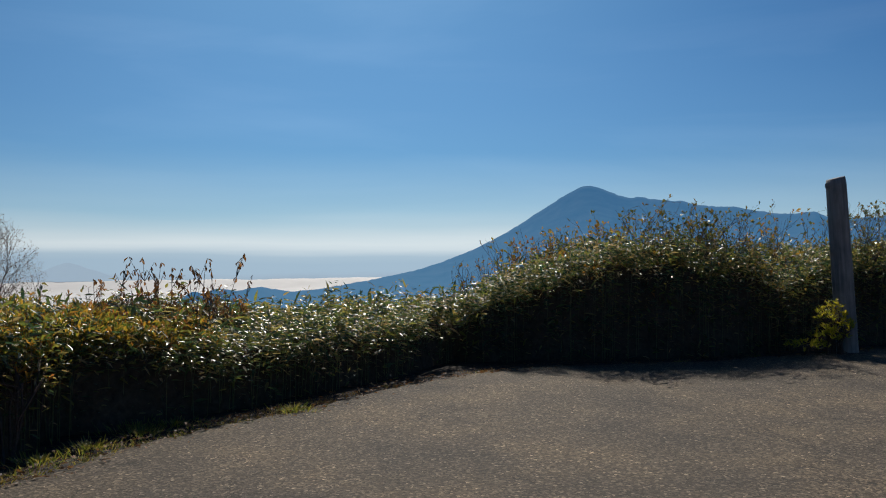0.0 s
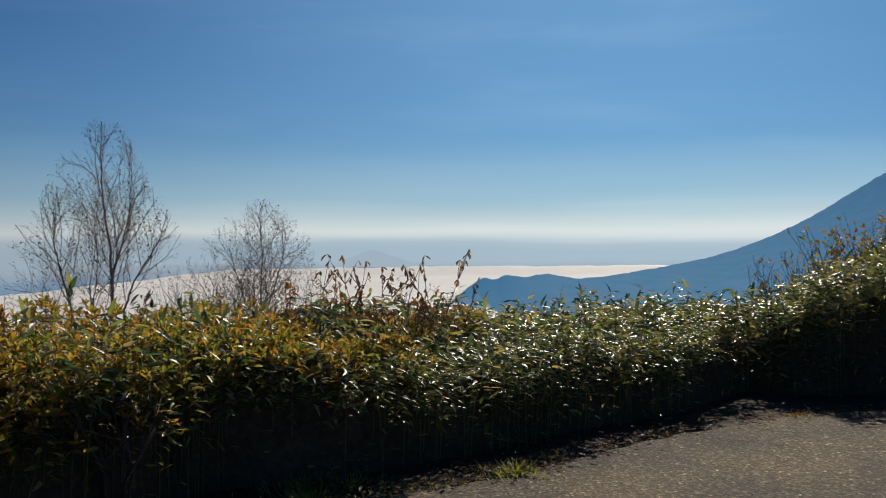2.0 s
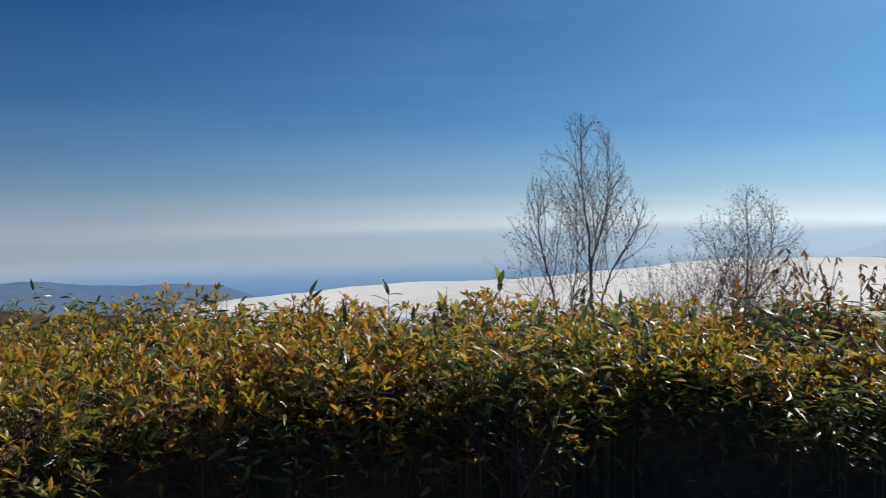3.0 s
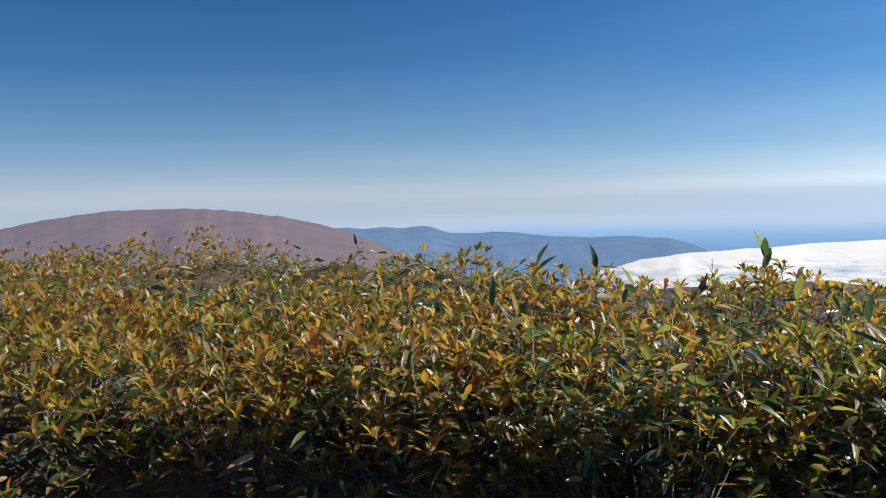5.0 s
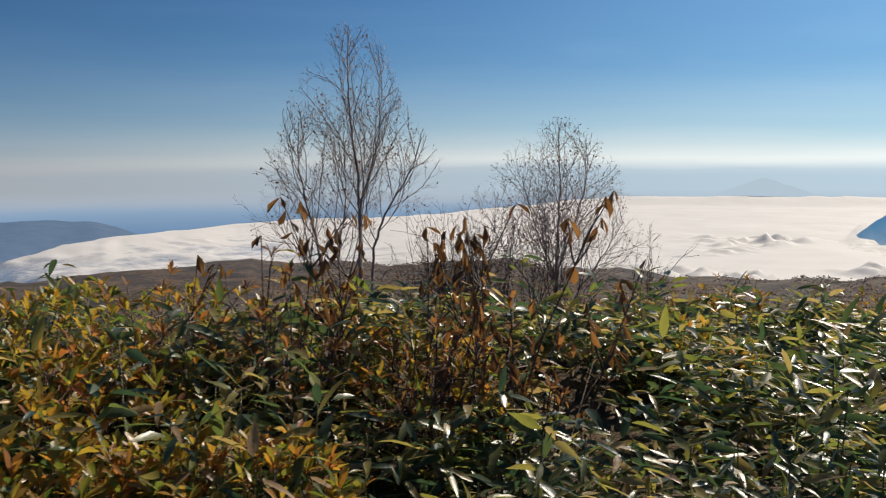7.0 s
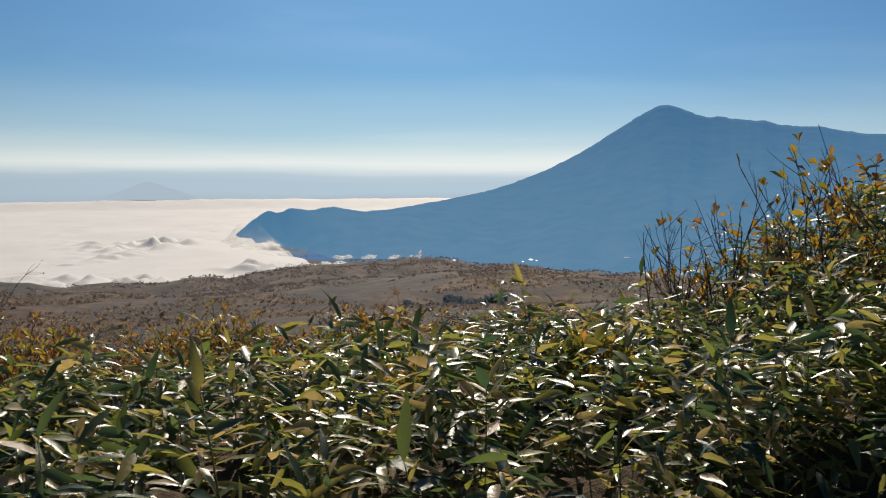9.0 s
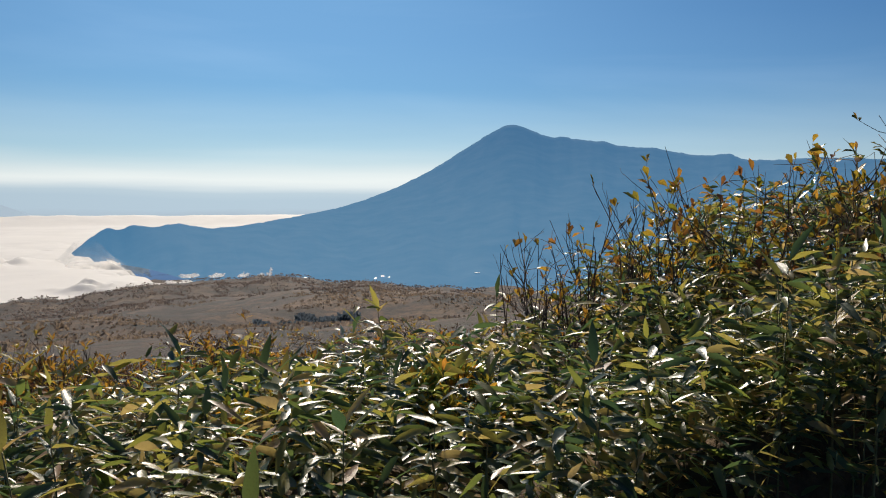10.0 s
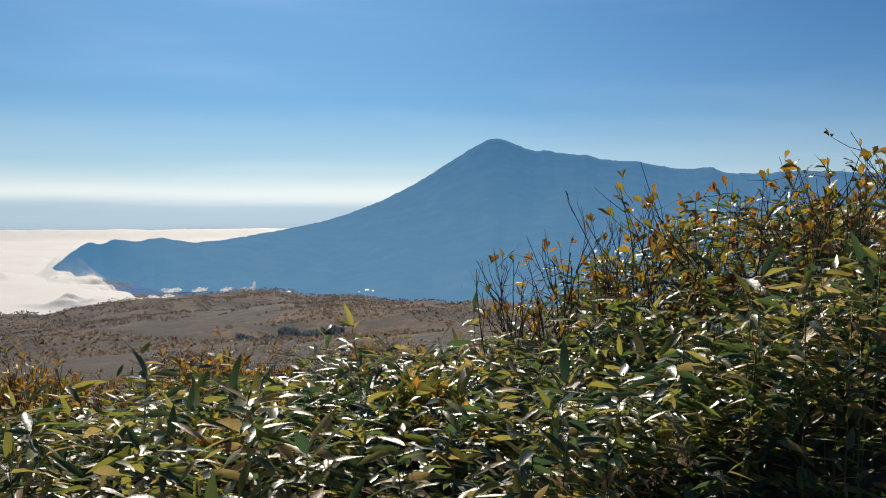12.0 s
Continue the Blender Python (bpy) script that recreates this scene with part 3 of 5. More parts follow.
# ---------------------------------------------------------------- far land, cloud and haze
def volcano_el(a):
    """Skyline of the volcano, in degrees above level, by azimuth."""
    dl = np.sqrt(np.clip(a + 9.6, 0, None) ** 2 + 0.35 ** 2) - 0.35
    left = -2.95 + 7.05 * np.exp(-(dl / 7.9) ** 1.28)
    dr = np.sqrt(np.clip(-9.6 - a, 0, None) ** 2 + 0.5 ** 2) - 0.5
    right = np.maximum(4.1 - 0.42 * dr, 3.30 - 0.135 * np.clip(dr - 2.9, 0, 10) - 0.03 * np.clip(dr - 12.9, 0, 99))
    right = right + 0.10 * lattice(a * 0.9, a * 0 + 3, 4) * smooth(2.8, 4, dr) + 0.28 * np.exp(-((dr - 13.2) / 0.7) ** 2) + 0.25 * smooth(15, 20, dr)
    el = np.where(a > -9.6, left, right) + 0.035 * lattice(a * 4, a * 0 + 1, 6) + 0.045 * np.abs(lattice(a * 2.3, a * 0 + 5, 8)) * smooth(-11, -13, a)
    for c, h, w in ((16.2, 0.30, 0.5), (14.7, 0.42, 0.8), (12.3, 0.45, 1.5)):
        el = el + h * np.exp(-((a - c) / w) ** 2)
    return el - 0.2 * smooth(4, 10, a) - 1.9 * smooth(16.5, 19.6, a)


def volcano_line(A):
    """Distance of the crest and of the foot, by azimuth."""
    return 4350 - 1700 * smooth(-6, 14, A), 1650 + 850 * smooth(7, 17, A)


def volcano_z(A, R):
    ridge, foot = volcano_line(A)
    top = 1.55 + ridge * np.tan(np.radians(volcano_el(A)))
    s = (R - foot) / (ridge - foot)
    z = -215 + (top + 215) * np.clip(s, 0, 1) ** 1.7
    z = z + 26 * fbm(A * 0.55, R / 900, 3, 31) * np.clip(s, 0, 1) * np.clip(1.0 - s, 0, 1) * 2.2
    return np.where(s > 1.0001, top - (R - ridge) * 0.7, z)


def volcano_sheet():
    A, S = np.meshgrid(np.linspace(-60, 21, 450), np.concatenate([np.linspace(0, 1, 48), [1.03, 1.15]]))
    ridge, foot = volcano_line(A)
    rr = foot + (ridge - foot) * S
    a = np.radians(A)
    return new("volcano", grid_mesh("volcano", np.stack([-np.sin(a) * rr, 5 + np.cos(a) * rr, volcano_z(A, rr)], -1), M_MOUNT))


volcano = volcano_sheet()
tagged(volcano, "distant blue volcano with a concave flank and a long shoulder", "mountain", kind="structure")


def brown_el(a):
    """Skyline: two rounded tops and a long shoulder that runs down to the valley."""
    el = -0.72 - 0.008 * np.abs(a - 99.5) ** 2.2
    el = np.maximum(el, -0.93 - 0.11 * np.abs(a - 96.2) ** 1.9)
    el = np.maximum(el, -1.60 - 0.045 * np.abs(a - 92.4) ** 1.9)
    el = np.maximum(el, -2.45 - 0.36 * (88.8 - a)) * (a < 92) + el * (a >= 92)
    return el + 0.05 * lattice(a * 1.7, a * 0, 2) + 0.02 * lattice(a * 7.0, a * 0, 3) - 3 * smooth(77, 71, a)


def brown_z(X, Y, A, R):
    ridge, foot = 2700, 900
    top = 1.55 + ridge * np.tan(np.radians(brown_el(A)))
    s = np.clip((R - foot) / (ridge - foot), 0, 1)
    z = -160 + (top + 160) * s ** 1.3 + 12 * fbm(A * 0.45, R / 700, 2, 41) * s * (1 - s) * 3
    return np.where(R > ridge, top - (R - ridge) * 0.6, z)


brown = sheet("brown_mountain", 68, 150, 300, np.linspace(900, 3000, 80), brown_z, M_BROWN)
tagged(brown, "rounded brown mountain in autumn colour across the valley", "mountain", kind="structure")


def blue_el(a):
    return -2.36 + 0.07 * lattice(a * 0.8, a * 0 + 2, 5) - 0.42 * smooth(82.2, 80.4, a) - 0.5 * smooth(80, 70, a) - 4 * smooth(68, 54, a)


def blue_z(X, Y, A, R):
    ridge, foot = 3900, 1800
    top = 1.55 + ridge * np.tan(np.radians(blue_el(A)))
    s = np.clip((R - foot) / (ridge - foot), 0, 1)
    z = -330 + (top + 330) * s + 16 * fbm(A * 0.5, R / 600, 4, 51) * s * (1 - s) * 3
    return np.where(R > ridge, top - (R - ridge) * 0.8, z)


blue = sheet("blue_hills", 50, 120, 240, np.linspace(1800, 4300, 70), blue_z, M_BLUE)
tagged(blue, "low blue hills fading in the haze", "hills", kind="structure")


# Glowing ring; its colours and fade stand in for haze and lowland.
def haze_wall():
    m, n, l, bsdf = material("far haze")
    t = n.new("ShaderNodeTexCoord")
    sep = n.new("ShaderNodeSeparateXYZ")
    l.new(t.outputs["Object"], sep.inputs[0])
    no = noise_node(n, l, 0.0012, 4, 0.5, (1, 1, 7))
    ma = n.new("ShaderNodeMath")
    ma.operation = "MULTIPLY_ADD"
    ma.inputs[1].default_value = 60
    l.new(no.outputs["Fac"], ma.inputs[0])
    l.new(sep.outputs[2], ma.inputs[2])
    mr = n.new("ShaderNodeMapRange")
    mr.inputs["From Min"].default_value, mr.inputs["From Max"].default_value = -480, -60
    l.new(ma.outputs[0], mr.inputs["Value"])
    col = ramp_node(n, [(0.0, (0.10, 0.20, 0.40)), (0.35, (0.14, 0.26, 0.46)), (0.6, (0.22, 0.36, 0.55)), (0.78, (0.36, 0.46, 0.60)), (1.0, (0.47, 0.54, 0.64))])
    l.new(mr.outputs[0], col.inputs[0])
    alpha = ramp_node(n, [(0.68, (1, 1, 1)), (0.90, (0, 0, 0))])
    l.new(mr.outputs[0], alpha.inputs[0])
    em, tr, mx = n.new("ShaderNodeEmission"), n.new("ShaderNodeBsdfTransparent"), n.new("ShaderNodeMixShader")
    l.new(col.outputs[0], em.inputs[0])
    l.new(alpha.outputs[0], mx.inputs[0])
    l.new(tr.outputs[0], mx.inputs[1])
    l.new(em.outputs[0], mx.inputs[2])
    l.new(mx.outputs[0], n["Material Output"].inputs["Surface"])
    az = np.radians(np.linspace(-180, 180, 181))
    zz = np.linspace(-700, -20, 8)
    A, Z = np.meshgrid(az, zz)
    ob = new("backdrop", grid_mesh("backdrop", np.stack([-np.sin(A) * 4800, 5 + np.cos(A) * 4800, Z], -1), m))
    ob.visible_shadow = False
    return tagged(ob, "glowing backdrop painted as blue haze over distant lowland", "backdrop", kind="structure")


haze_wall()
# the peak's glow nearly matches the horizon haze and pales it
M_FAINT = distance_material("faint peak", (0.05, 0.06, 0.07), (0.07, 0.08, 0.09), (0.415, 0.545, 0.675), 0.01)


def faint_z(X, Y, A, R):
    top = -66 - 27 * np.abs(A - 23.6) ** 1.1 - 5 * np.abs(lattice(A * 1.2, A * 0, 9))
    return np.where(R < 4765, -400, top)


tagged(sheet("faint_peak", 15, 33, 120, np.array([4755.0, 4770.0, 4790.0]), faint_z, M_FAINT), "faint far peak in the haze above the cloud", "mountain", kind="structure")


CLOUD_EDGE = np.array([(-20, -1.96), (5, -1.96), (20, -2.0), (33, -2.06), (38, -2.6), (44, -3.2), (48, -3.44), (52, -3.45), (57, -3.7), (61, -4.07), (68, -4.55), (75, -5.0), (80, -5.6)], float)


def cloud_z(X, Y, A, R):
    """A flat deck that swells into billows on its near side; its far lip sinks out of sight."""
    puff = np.abs(fbm(X / 62, Y / 70, 4, 71, 0.5))
    heap = 0.6 * np.exp(-((A - 24) / 4.5) ** 2 - ((R - 2300) / 330) ** 2) + 0.7 * np.exp(-((A - 17.5) / 4.0) ** 2 - ((R - 1850) / 260) ** 2)
    heap = heap + 0.8 * smooth(1950, 1500, R) * smooth(46, 36, A) + 0.25 * smooth(-0.1, 0.7, fbm(X / 420, Y / 420, 3, 66)) * smooth(3300, 2200, R)
    z = -204 + 5.0 * fbm(X / 330, Y / 420, 3, 61, 0.45) * (1 - 0.9 * smooth(2300, 3900, R)) + 31 * puff * np.clip(heap, 0, 1) * smooth(-0.35, 0.35, fbm(X / 240, Y / 240, 2, 67)) + 8 * smooth(2300, 3600, R)
    rim = np.interp(A, CLOUD_EDGE[:, 0], CLOUD_EDGE[:, 1]) + 0.05 * fbm(A * 0.5, A * 0, 4, 81)
    end = np.minimum(4740, 197.5 / np.tan(np.radians(-rim)))
    lip = 1.55 + R * np.tan(np.radians(rim))
    z = np.where(R > end * 0.9, z + (lip - z) * smooth(0.9, 1.0, R / end), z)
    z = np.where(R > end, lip - 1.5 * (R - end), z)
    z = z - 20 * smooth(44, 57, A) * smooth(0.95, 0.75, R / end)      # sunk until it frays, to dim the cloud away from the sun
    # the front along the foot of the volcano is torn into tongues, and piles up at the plateau's lip
    front = np.interp(R, (1400, 1600, 1875, 2207, 2966, 3300), (4.5, 6.5, 13.9, 16.2, 18.3, 18.6))
    tear = A - front + 1.5 * fbm(X / 120, Y / 120, 5, 63, 0.6)
    z = z - 75 * smooth(0.9, -2.6, tear) * smooth(3300, 2500, R)
    z = z + 26 * np.exp(-((R - 1640) / 130) ** 2) * smooth(18, 13, A) * (0.55 + 0.8 * fbm(X / 60, Y / 60, 4, 87, 0.55))
    # at its far end the near side thins away over the valley
    start = 1500 + 320 * smooth(56, 77, A) + 160 * fbm(X / 260, Y / 260, 4, 83, 0.6)
    return z - 95 * smooth(start + 230, start - 60, R) * smooth(50, 58, A) - 120 * smooth(66, 79, A + 2.5 * fbm(X / 300, Y / 300, 4, 85))


clouds = sheet("sea_of_cloud", -12, 79, 420, np.geomspace(1300, 4790, 230), cloud_z, M_CLOUD)


def toe_mist():
    """Thin mist that climbs the volcano's toe where the cloud laps it."""
    m, n, l, bsdf = material("thin mist")
    bsdf.inputs["Base Color"].default_value = (0.7, 0.69, 0.67, 1)
    bsdf.inputs["Roughness"].default_value = 1.0
    t, sep = n.new("ShaderNodeTexCoord"), n.new("ShaderNodeSeparateXYZ")
    l.new(t.outputs["Object"], sep.inputs[0])
    low = n.new("ShaderNodeMapRange")
    low.inputs["From Min"].default_value, low.inputs["From Max"].default_value = -225, -145
    l.new(sep.outputs[2], low.inputs["Value"])
    band = ramp_node(n, [(0.05, (0, 0, 0)), (0.35, (1, 1, 1)), (0.95, (0, 0, 0))])
    l.new(low.outputs[0], band.inputs[0])
    veil = ramp_node(n, [(0.35, (0, 0, 0)), (0.75, (0.75, 0.75, 0.75))])
    l.new(noise_node(n, l, 0.006, 6, 0.55, (1, 1, 2.6)).outputs["Fac"], veil.inputs[0])
    tr, mx = n.new("ShaderNodeBsdfTransparent"), n.new("ShaderNodeMixShader")
    l.new(mix_node(n, l, 1.0, veil.outputs[0], band.outputs[0], "MULTIPLY"), mx.inputs[0])
    l.new(tr.outputs[0], mx.inputs[1])
    l.new(bsdf.outputs[0], mx.inputs[2])
    l.new(mx.outputs[0], n["Material Output"].inputs["Surface"])
    ob = sheet("mist", 10.5, 20.5, 80, np.linspace(2150, 2470, 24), lambda X, Y, A, R: -222 + 78 * (R - 2150) / 320 * np.exp(-((A - 17.6) / 1.5) ** 2) + 8 * fbm(X / 90, Y / 90, 3, 23), m)
    ob.visible_shadow = False
    tagged(ob, "thin white mist at the foot of the volcano", "cloud", kind="structure")


toe_mist()
tagged(clouds, "white sea of cloud filling the valley", "cloud", kind="structure")

# ---------------------------------------------------------------- car park
def inner_edge(step=0.05):
    """The rim, walked in small steps and frayed."""
    pts = []
    for a, b in zip(EDGE[1:-1], EDGE[2:]):
        k = max(2, int(np.hypot(*(b - a)) / step))
        for t in np.arange(k) / k:
            pts.append(a + (b - a) * t)
    pts = np.array([p for p in pts if p[0] < 12 and p[1] < 16])
    soft = np.stack([np.convolve(np.pad(pts[:, k], 12, mode="edge"), np.ones(25) / 25, "valid") for k in (0, 1)], 1)
    tan = unit(np.gradient(soft, axis=0))
    nor = np.stack([-tan[:, 1], tan[:, 0]], 1)
    s = np.arange(len(soft)) * step
    return soft + nor * (0.07 * fbm(s * 1.3, s * 0, 4, 91) + 0.025 * lattice(s * 9, s * 0, 95))[:, None]


def car_park():
    rim = inner_edge()
    rows = []
    for k, q in enumerate((0.0, 0.004, 0.03, 0.1, 0.25, 0.5, 1.0)):
        goal = np.stack([np.full(len(rim), 14.0), np.linspace(-14, 14, len(rim))], 1)
        p = rim + (goal - rim) * q
        z = np.full(len(rim), 0.0 if k else -0.06)
        rows.append(np.concatenate([p, z[:, None]], 1))
    me = grid_mesh("car_park", np.array(rows), M_ASPHALT)
    for poly in me.polygons:
        poly.use_smooth = False
    ob = new("pavement", me)
    return tagged(ob, "worn brown-grey asphalt car park with fine cracks", "pavement", kind="structure")


car_park()


# ---------------------------------------------------------------- dwarf bamboo
def culm_sites(n, x0, x1, y0, y1, dmax, rate, first=0.55):
    p = np.stack([rng.uniform(x0, x1, n), rng.uniform(y0, y1, n)], 1)
    d = beyond(p[:, 0], p[:, 1])
    gap = fbm(p[:, 0] / 0.55, p[:, 1] / 0.55, 2, 121)
    keep = ((gap > -0.42) | (d < 1.5)) & (d > first + setback(p[:, 0], p[:, 1])) & (d < dmax(p[:, 0], p[:, 1])) & (rng.random(n) < rate(p[:, 0], p[:, 1], d))
    return p[keep]


def reach(x, y):
    return 5.2 + 4.0 * smooth(8.6, 5.5, y) - 0.8 * smooth(3, 6, x)


def bamboo_rate(x, y, d):
    shrubby = smooth(-3.2, -4.2, x) * smooth(9.3, 8.3, y)
    return np.where(d > 4.5, 0.4, 1.0) * (1 - 0.70 * shrubby) * (1 - 0.35 * smooth(1.0, 2.0, x))


def rosette(site, top, n_leaf, lean, big=1.0):
    """Fans of long leaves at the tops of culms: arrays of leaf feet, ways, lengths, widths, droops, rolls."""
    n = len(site)
    k = n * n_leaf
    who = np.repeat(np.arange(n), n_leaf)
    az = np.repeat(rng.uniform(0, 2 * math.pi, n), n_leaf) + np.tile(np.arange(n_leaf) * 2.4, n) + rng.normal(0, 0.35, k)
    up = np.clip(rng.normal(0.06, 0.34, k), -0.7, 1.1)
    drop = np.tile(np.arange(n_leaf) / n_leaf, n) * 0.22
    foot = np.stack([site[who, 0] + lean[who, 0], site[who, 1] + lean[who, 1], top[who] - drop], 1)
    way = np.stack([np.cos(az) * np.cos(up), np.sin(az) * np.cos(up), np.sin(up)], 1)
    way[:, :2] += lean[who] * 1.2
    way[:, 0] += 0.45          # combed by the wind
    size = rng.uniform(0.07, 0.155, k) * big * (0.78 + 0.22 * smooth(0.8, 1.8, beyond(site[:, 0], site[:, 1])))[who]
    return foot + way * 0.02, way, size, size * rng.uniform(0.19, 0.29, k), rng.uniform(0.0, 0.34, k), rng.normal(0, 0.55, k)


def rim_normal(p):
    e = 0.05
    gx = beyond(p[:, 0] + e, p[:, 1]) - beyond(p[:, 0] - e, p[:, 1])
    gy = beyond(p[:, 0], p[:, 1] + e) - beyond(p[:, 0], p[:, 1] - e)
    return unit(np.stack([gx, gy], 1))


def bamboo_thicket():
    site = culm_sites(46000, -13, 10, -1.5, 19, reach, bamboo_rate)
    d = beyond(site[:, 0], site[:, 1])
    top = canopy_z(site[:, 0], site[:, 1]) + rng.normal(-0.06, 0.085, len(site))
    top = top - 0.16 * smooth(-3.2, -4.2, site[:, 0]) * smooth(9.3, 8.3, site[:, 1])
    top = top - 0.16 * smooth(1.6, 2.8, site[:, 0])
    tall = rng.random(len(site)) < 0.035
    top = top + np.where(tall, rng.uniform(0.08, 0.22, len(site)), 0)
    lean = -rim_normal(site) * (0.12 * np.clip(1.1 - d, 0, 1))[:, None] + rng.normal(0, 0.04, (len(site), 2))
    sets = [leaf_arrays(*rosette(site, top, 11, lean), LONG)]
    # the shaded front, leafed down to the ground
    face = culm_sites(60000, -9, 9, -1.5, 15, lambda x, y: 0.86 + setback(x, y), lambda x, y, d: 0.45 - 0.24 * smooth(-1.2, -2.4, x) * smooth(9.0, 7.5, y) + 0 * d, 0.50)
    ftop = np.maximum(canopy_z(face[:, 0], face[:, 1]), 0.35) * rng.uniform(0.08, 0.80, len(face)) + 0.02
    flean = -rim_normal(face) * 0.03 + rng.normal(0, 0.04, (len(face), 2))
    sets.append(leaf_arrays(*rosette(face, ftop, 4, flean, 0.75), LONG))
    # a thick brow of leaves along the front, which keeps the sun off the face below
    brow = culm_sites(60000, -6, 9, 3, 15, lambda x, y: 1.25 + setback(x, y), lambda x, y, d: 0.34 + 0.2 * smooth(0.5, 2.0, x) + 0 * d, 0.62)
    btop = canopy_z(brow[:, 0], brow[:, 1]) * rng.uniform(0.70, 0.98, len(brow))
    sets.append(leaf_arrays(*rosette(brow, btop, 5, -rim_normal(brow) * 0.04, 0.9), LONG))
    # leaves deeper in the stand, under the tops
    deep = site[rng.random(len(site)) < 0.60 + 0.40 * np.maximum(smooth(0.3, 1.5, site[:, 0]), smooth(2.4, 1.2, d)) - 0.25 * smooth(3, 4.5, d)]
    dtop = canopy_z(deep[:, 0], deep[:, 1]) * rng.uniform(0.45, 0.9, len(deep)) * (1 - 0.3 * smooth(0.3, 1.5, deep[:, 0]) * rng.random(len(deep)))
    sets.append(leaf_arrays(*rosette(deep, dtop, 4, rng.normal(0, 0.05, (len(deep), 2)), 1.2), LONG))
    # the tall end is leafy all the way down
    fill = culm_sites(26000, 0.2, 10, 10.5, 18, lambda x, y: 0 * x + 2.6, lambda x, y, d: 0.62 + 0 * d)
    sets.append(leaf_arrays(*rosette(fill, canopy_z(fill[:, 0], fill[:, 1]) * rng.uniform(0.04, 0.85, len(fill)), 3, rng.normal(0, 0.06, (len(fill), 2)), 1.2), LONG))
    V, S, Lp, off = [], [], [], 0
    for v, s, l in sets:
        V.append(v), S.append(s), Lp.append(l + off)
        off += len(v)
    leaves = new("dwarf_bamboo", raw_mesh("dwarf_bamboo", np.concatenate(V), np.concatenate(S), np.concatenate(Lp), M_BAMBOO))
    tagged(leaves, "dense thicket of glossy green dwarf bamboo along the rim", "bamboo", kind="stuff")
    # a dark mound added inside the leaves blocks sun and see-through gaps
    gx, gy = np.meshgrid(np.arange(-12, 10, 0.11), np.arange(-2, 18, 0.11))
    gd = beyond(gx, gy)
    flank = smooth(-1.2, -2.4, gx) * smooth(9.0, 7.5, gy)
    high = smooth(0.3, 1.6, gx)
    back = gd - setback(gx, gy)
    crest = smooth(0.76, 0.90, back) * smooth(1.4, 1.05, back)      # the mound's raised front, nearly as tall as the leaves
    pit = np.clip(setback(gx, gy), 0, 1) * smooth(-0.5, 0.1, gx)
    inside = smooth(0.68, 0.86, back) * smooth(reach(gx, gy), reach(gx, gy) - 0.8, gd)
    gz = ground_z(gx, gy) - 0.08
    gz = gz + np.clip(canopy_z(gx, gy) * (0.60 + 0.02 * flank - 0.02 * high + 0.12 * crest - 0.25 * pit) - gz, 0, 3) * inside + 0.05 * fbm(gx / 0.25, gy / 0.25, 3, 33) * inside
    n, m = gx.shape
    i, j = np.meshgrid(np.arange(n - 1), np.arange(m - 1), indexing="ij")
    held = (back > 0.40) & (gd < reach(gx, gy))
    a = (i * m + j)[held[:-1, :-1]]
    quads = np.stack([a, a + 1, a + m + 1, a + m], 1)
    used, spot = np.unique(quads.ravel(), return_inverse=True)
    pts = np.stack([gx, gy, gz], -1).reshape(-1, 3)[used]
    child("sun_block", raw_mesh("sun_block", pts, np.full(len(quads), 4), spot.ravel(), M_SUNBLOCK), leaves, "added dark mound inside the stand that blocks the sun")
    tubes = Tubes()
    pick = np.nonzero(((d < 1.8) & (rng.random(len(site)) < 0.55)) | (rng.random(len(site)) < 0.08))[0]
    for i in pick[:3600]:
        x, y = site[i]
        g = float(ground_z(np.array([x]), np.array([y]))[0]) - 0.02
        lx, ly = lean[i]
        tubes.add([(x, y, g), (x + lx * 0.3, y + ly * 0.3, (g + top[i]) / 2), (x + lx, y + ly, top[i])], (0.005, 0.004, 0.002), 3)
    child("culms", tubes.mesh("culms", M_CULM), leaves, "thin straw-coloured culms")


bamboo_thicket()

BLADES = []
for _k in range(8):
    _v, _s, _l = leaf_arrays(np.zeros((1, 3)), np.array([[1.0, 0, 0]]), np.array([1.0]), np.array([rng.uniform(0.19, 0.27)]), np.array([rng.uniform(0.05, 0.35)]), np.array([rng.uniform(-0.5, 0.5)]), LONG)
    BLADES.append(raw_mesh("leaf", _v, _s, _l, M_BAMBOO))


def bamboo_plant(x, y, top, n_leaf, size):
    """One sprout that stands clear of the thicket, every blade an object."""
    g = float(ground_z(np.array([x]), np.array([y]))[0])
    root = new("bamboo_plant")
    root.location = (x, y, g)
    tagged(root, "single dwarf bamboo with broad glossy leaves above the thicket", "bamboo", "bamboo sprouts above the thicket")
    h = top - g
    bend = rng.normal(0, 0.06, 2)
    tb = Tubes()
    pts = [(bend[0] * t * t, bend[1] * t * t, -0.02 + (h + 0.02) * t) for t in np.linspace(0, 1, 7)]
    tb.add(pts, np.linspace(0.006, 0.002, 7), 5)
    child("culm", tb.mesh("culm", M_CULM), root)
    a0 = rng.uniform(0, 6.28)
    for k in range(n_leaf):
        az, up = a0 + k * 2.5 + rng.normal(0, 0.3), rng.uniform(-0.1, 1.0) if k < n_leaf - 1 else 1.25
        t = 1 - 0.28 * k / n_leaf if k < n_leaf - 1 else 1.0
        lf = child("leaf", BLADES[int(rng.integers(len(BLADES)))], root)
        L = size * rng.uniform(0.75, 1.15)
        lf.matrix_basis = Matrix.Translation((bend[0] * t * t, bend[1] * t * t, h * t)) @ Euler((rng.normal(0, 0.3), -up, az)).to_matrix().to_4x4() @ Matrix.Diagonal((L, L, L, 1))
    return root


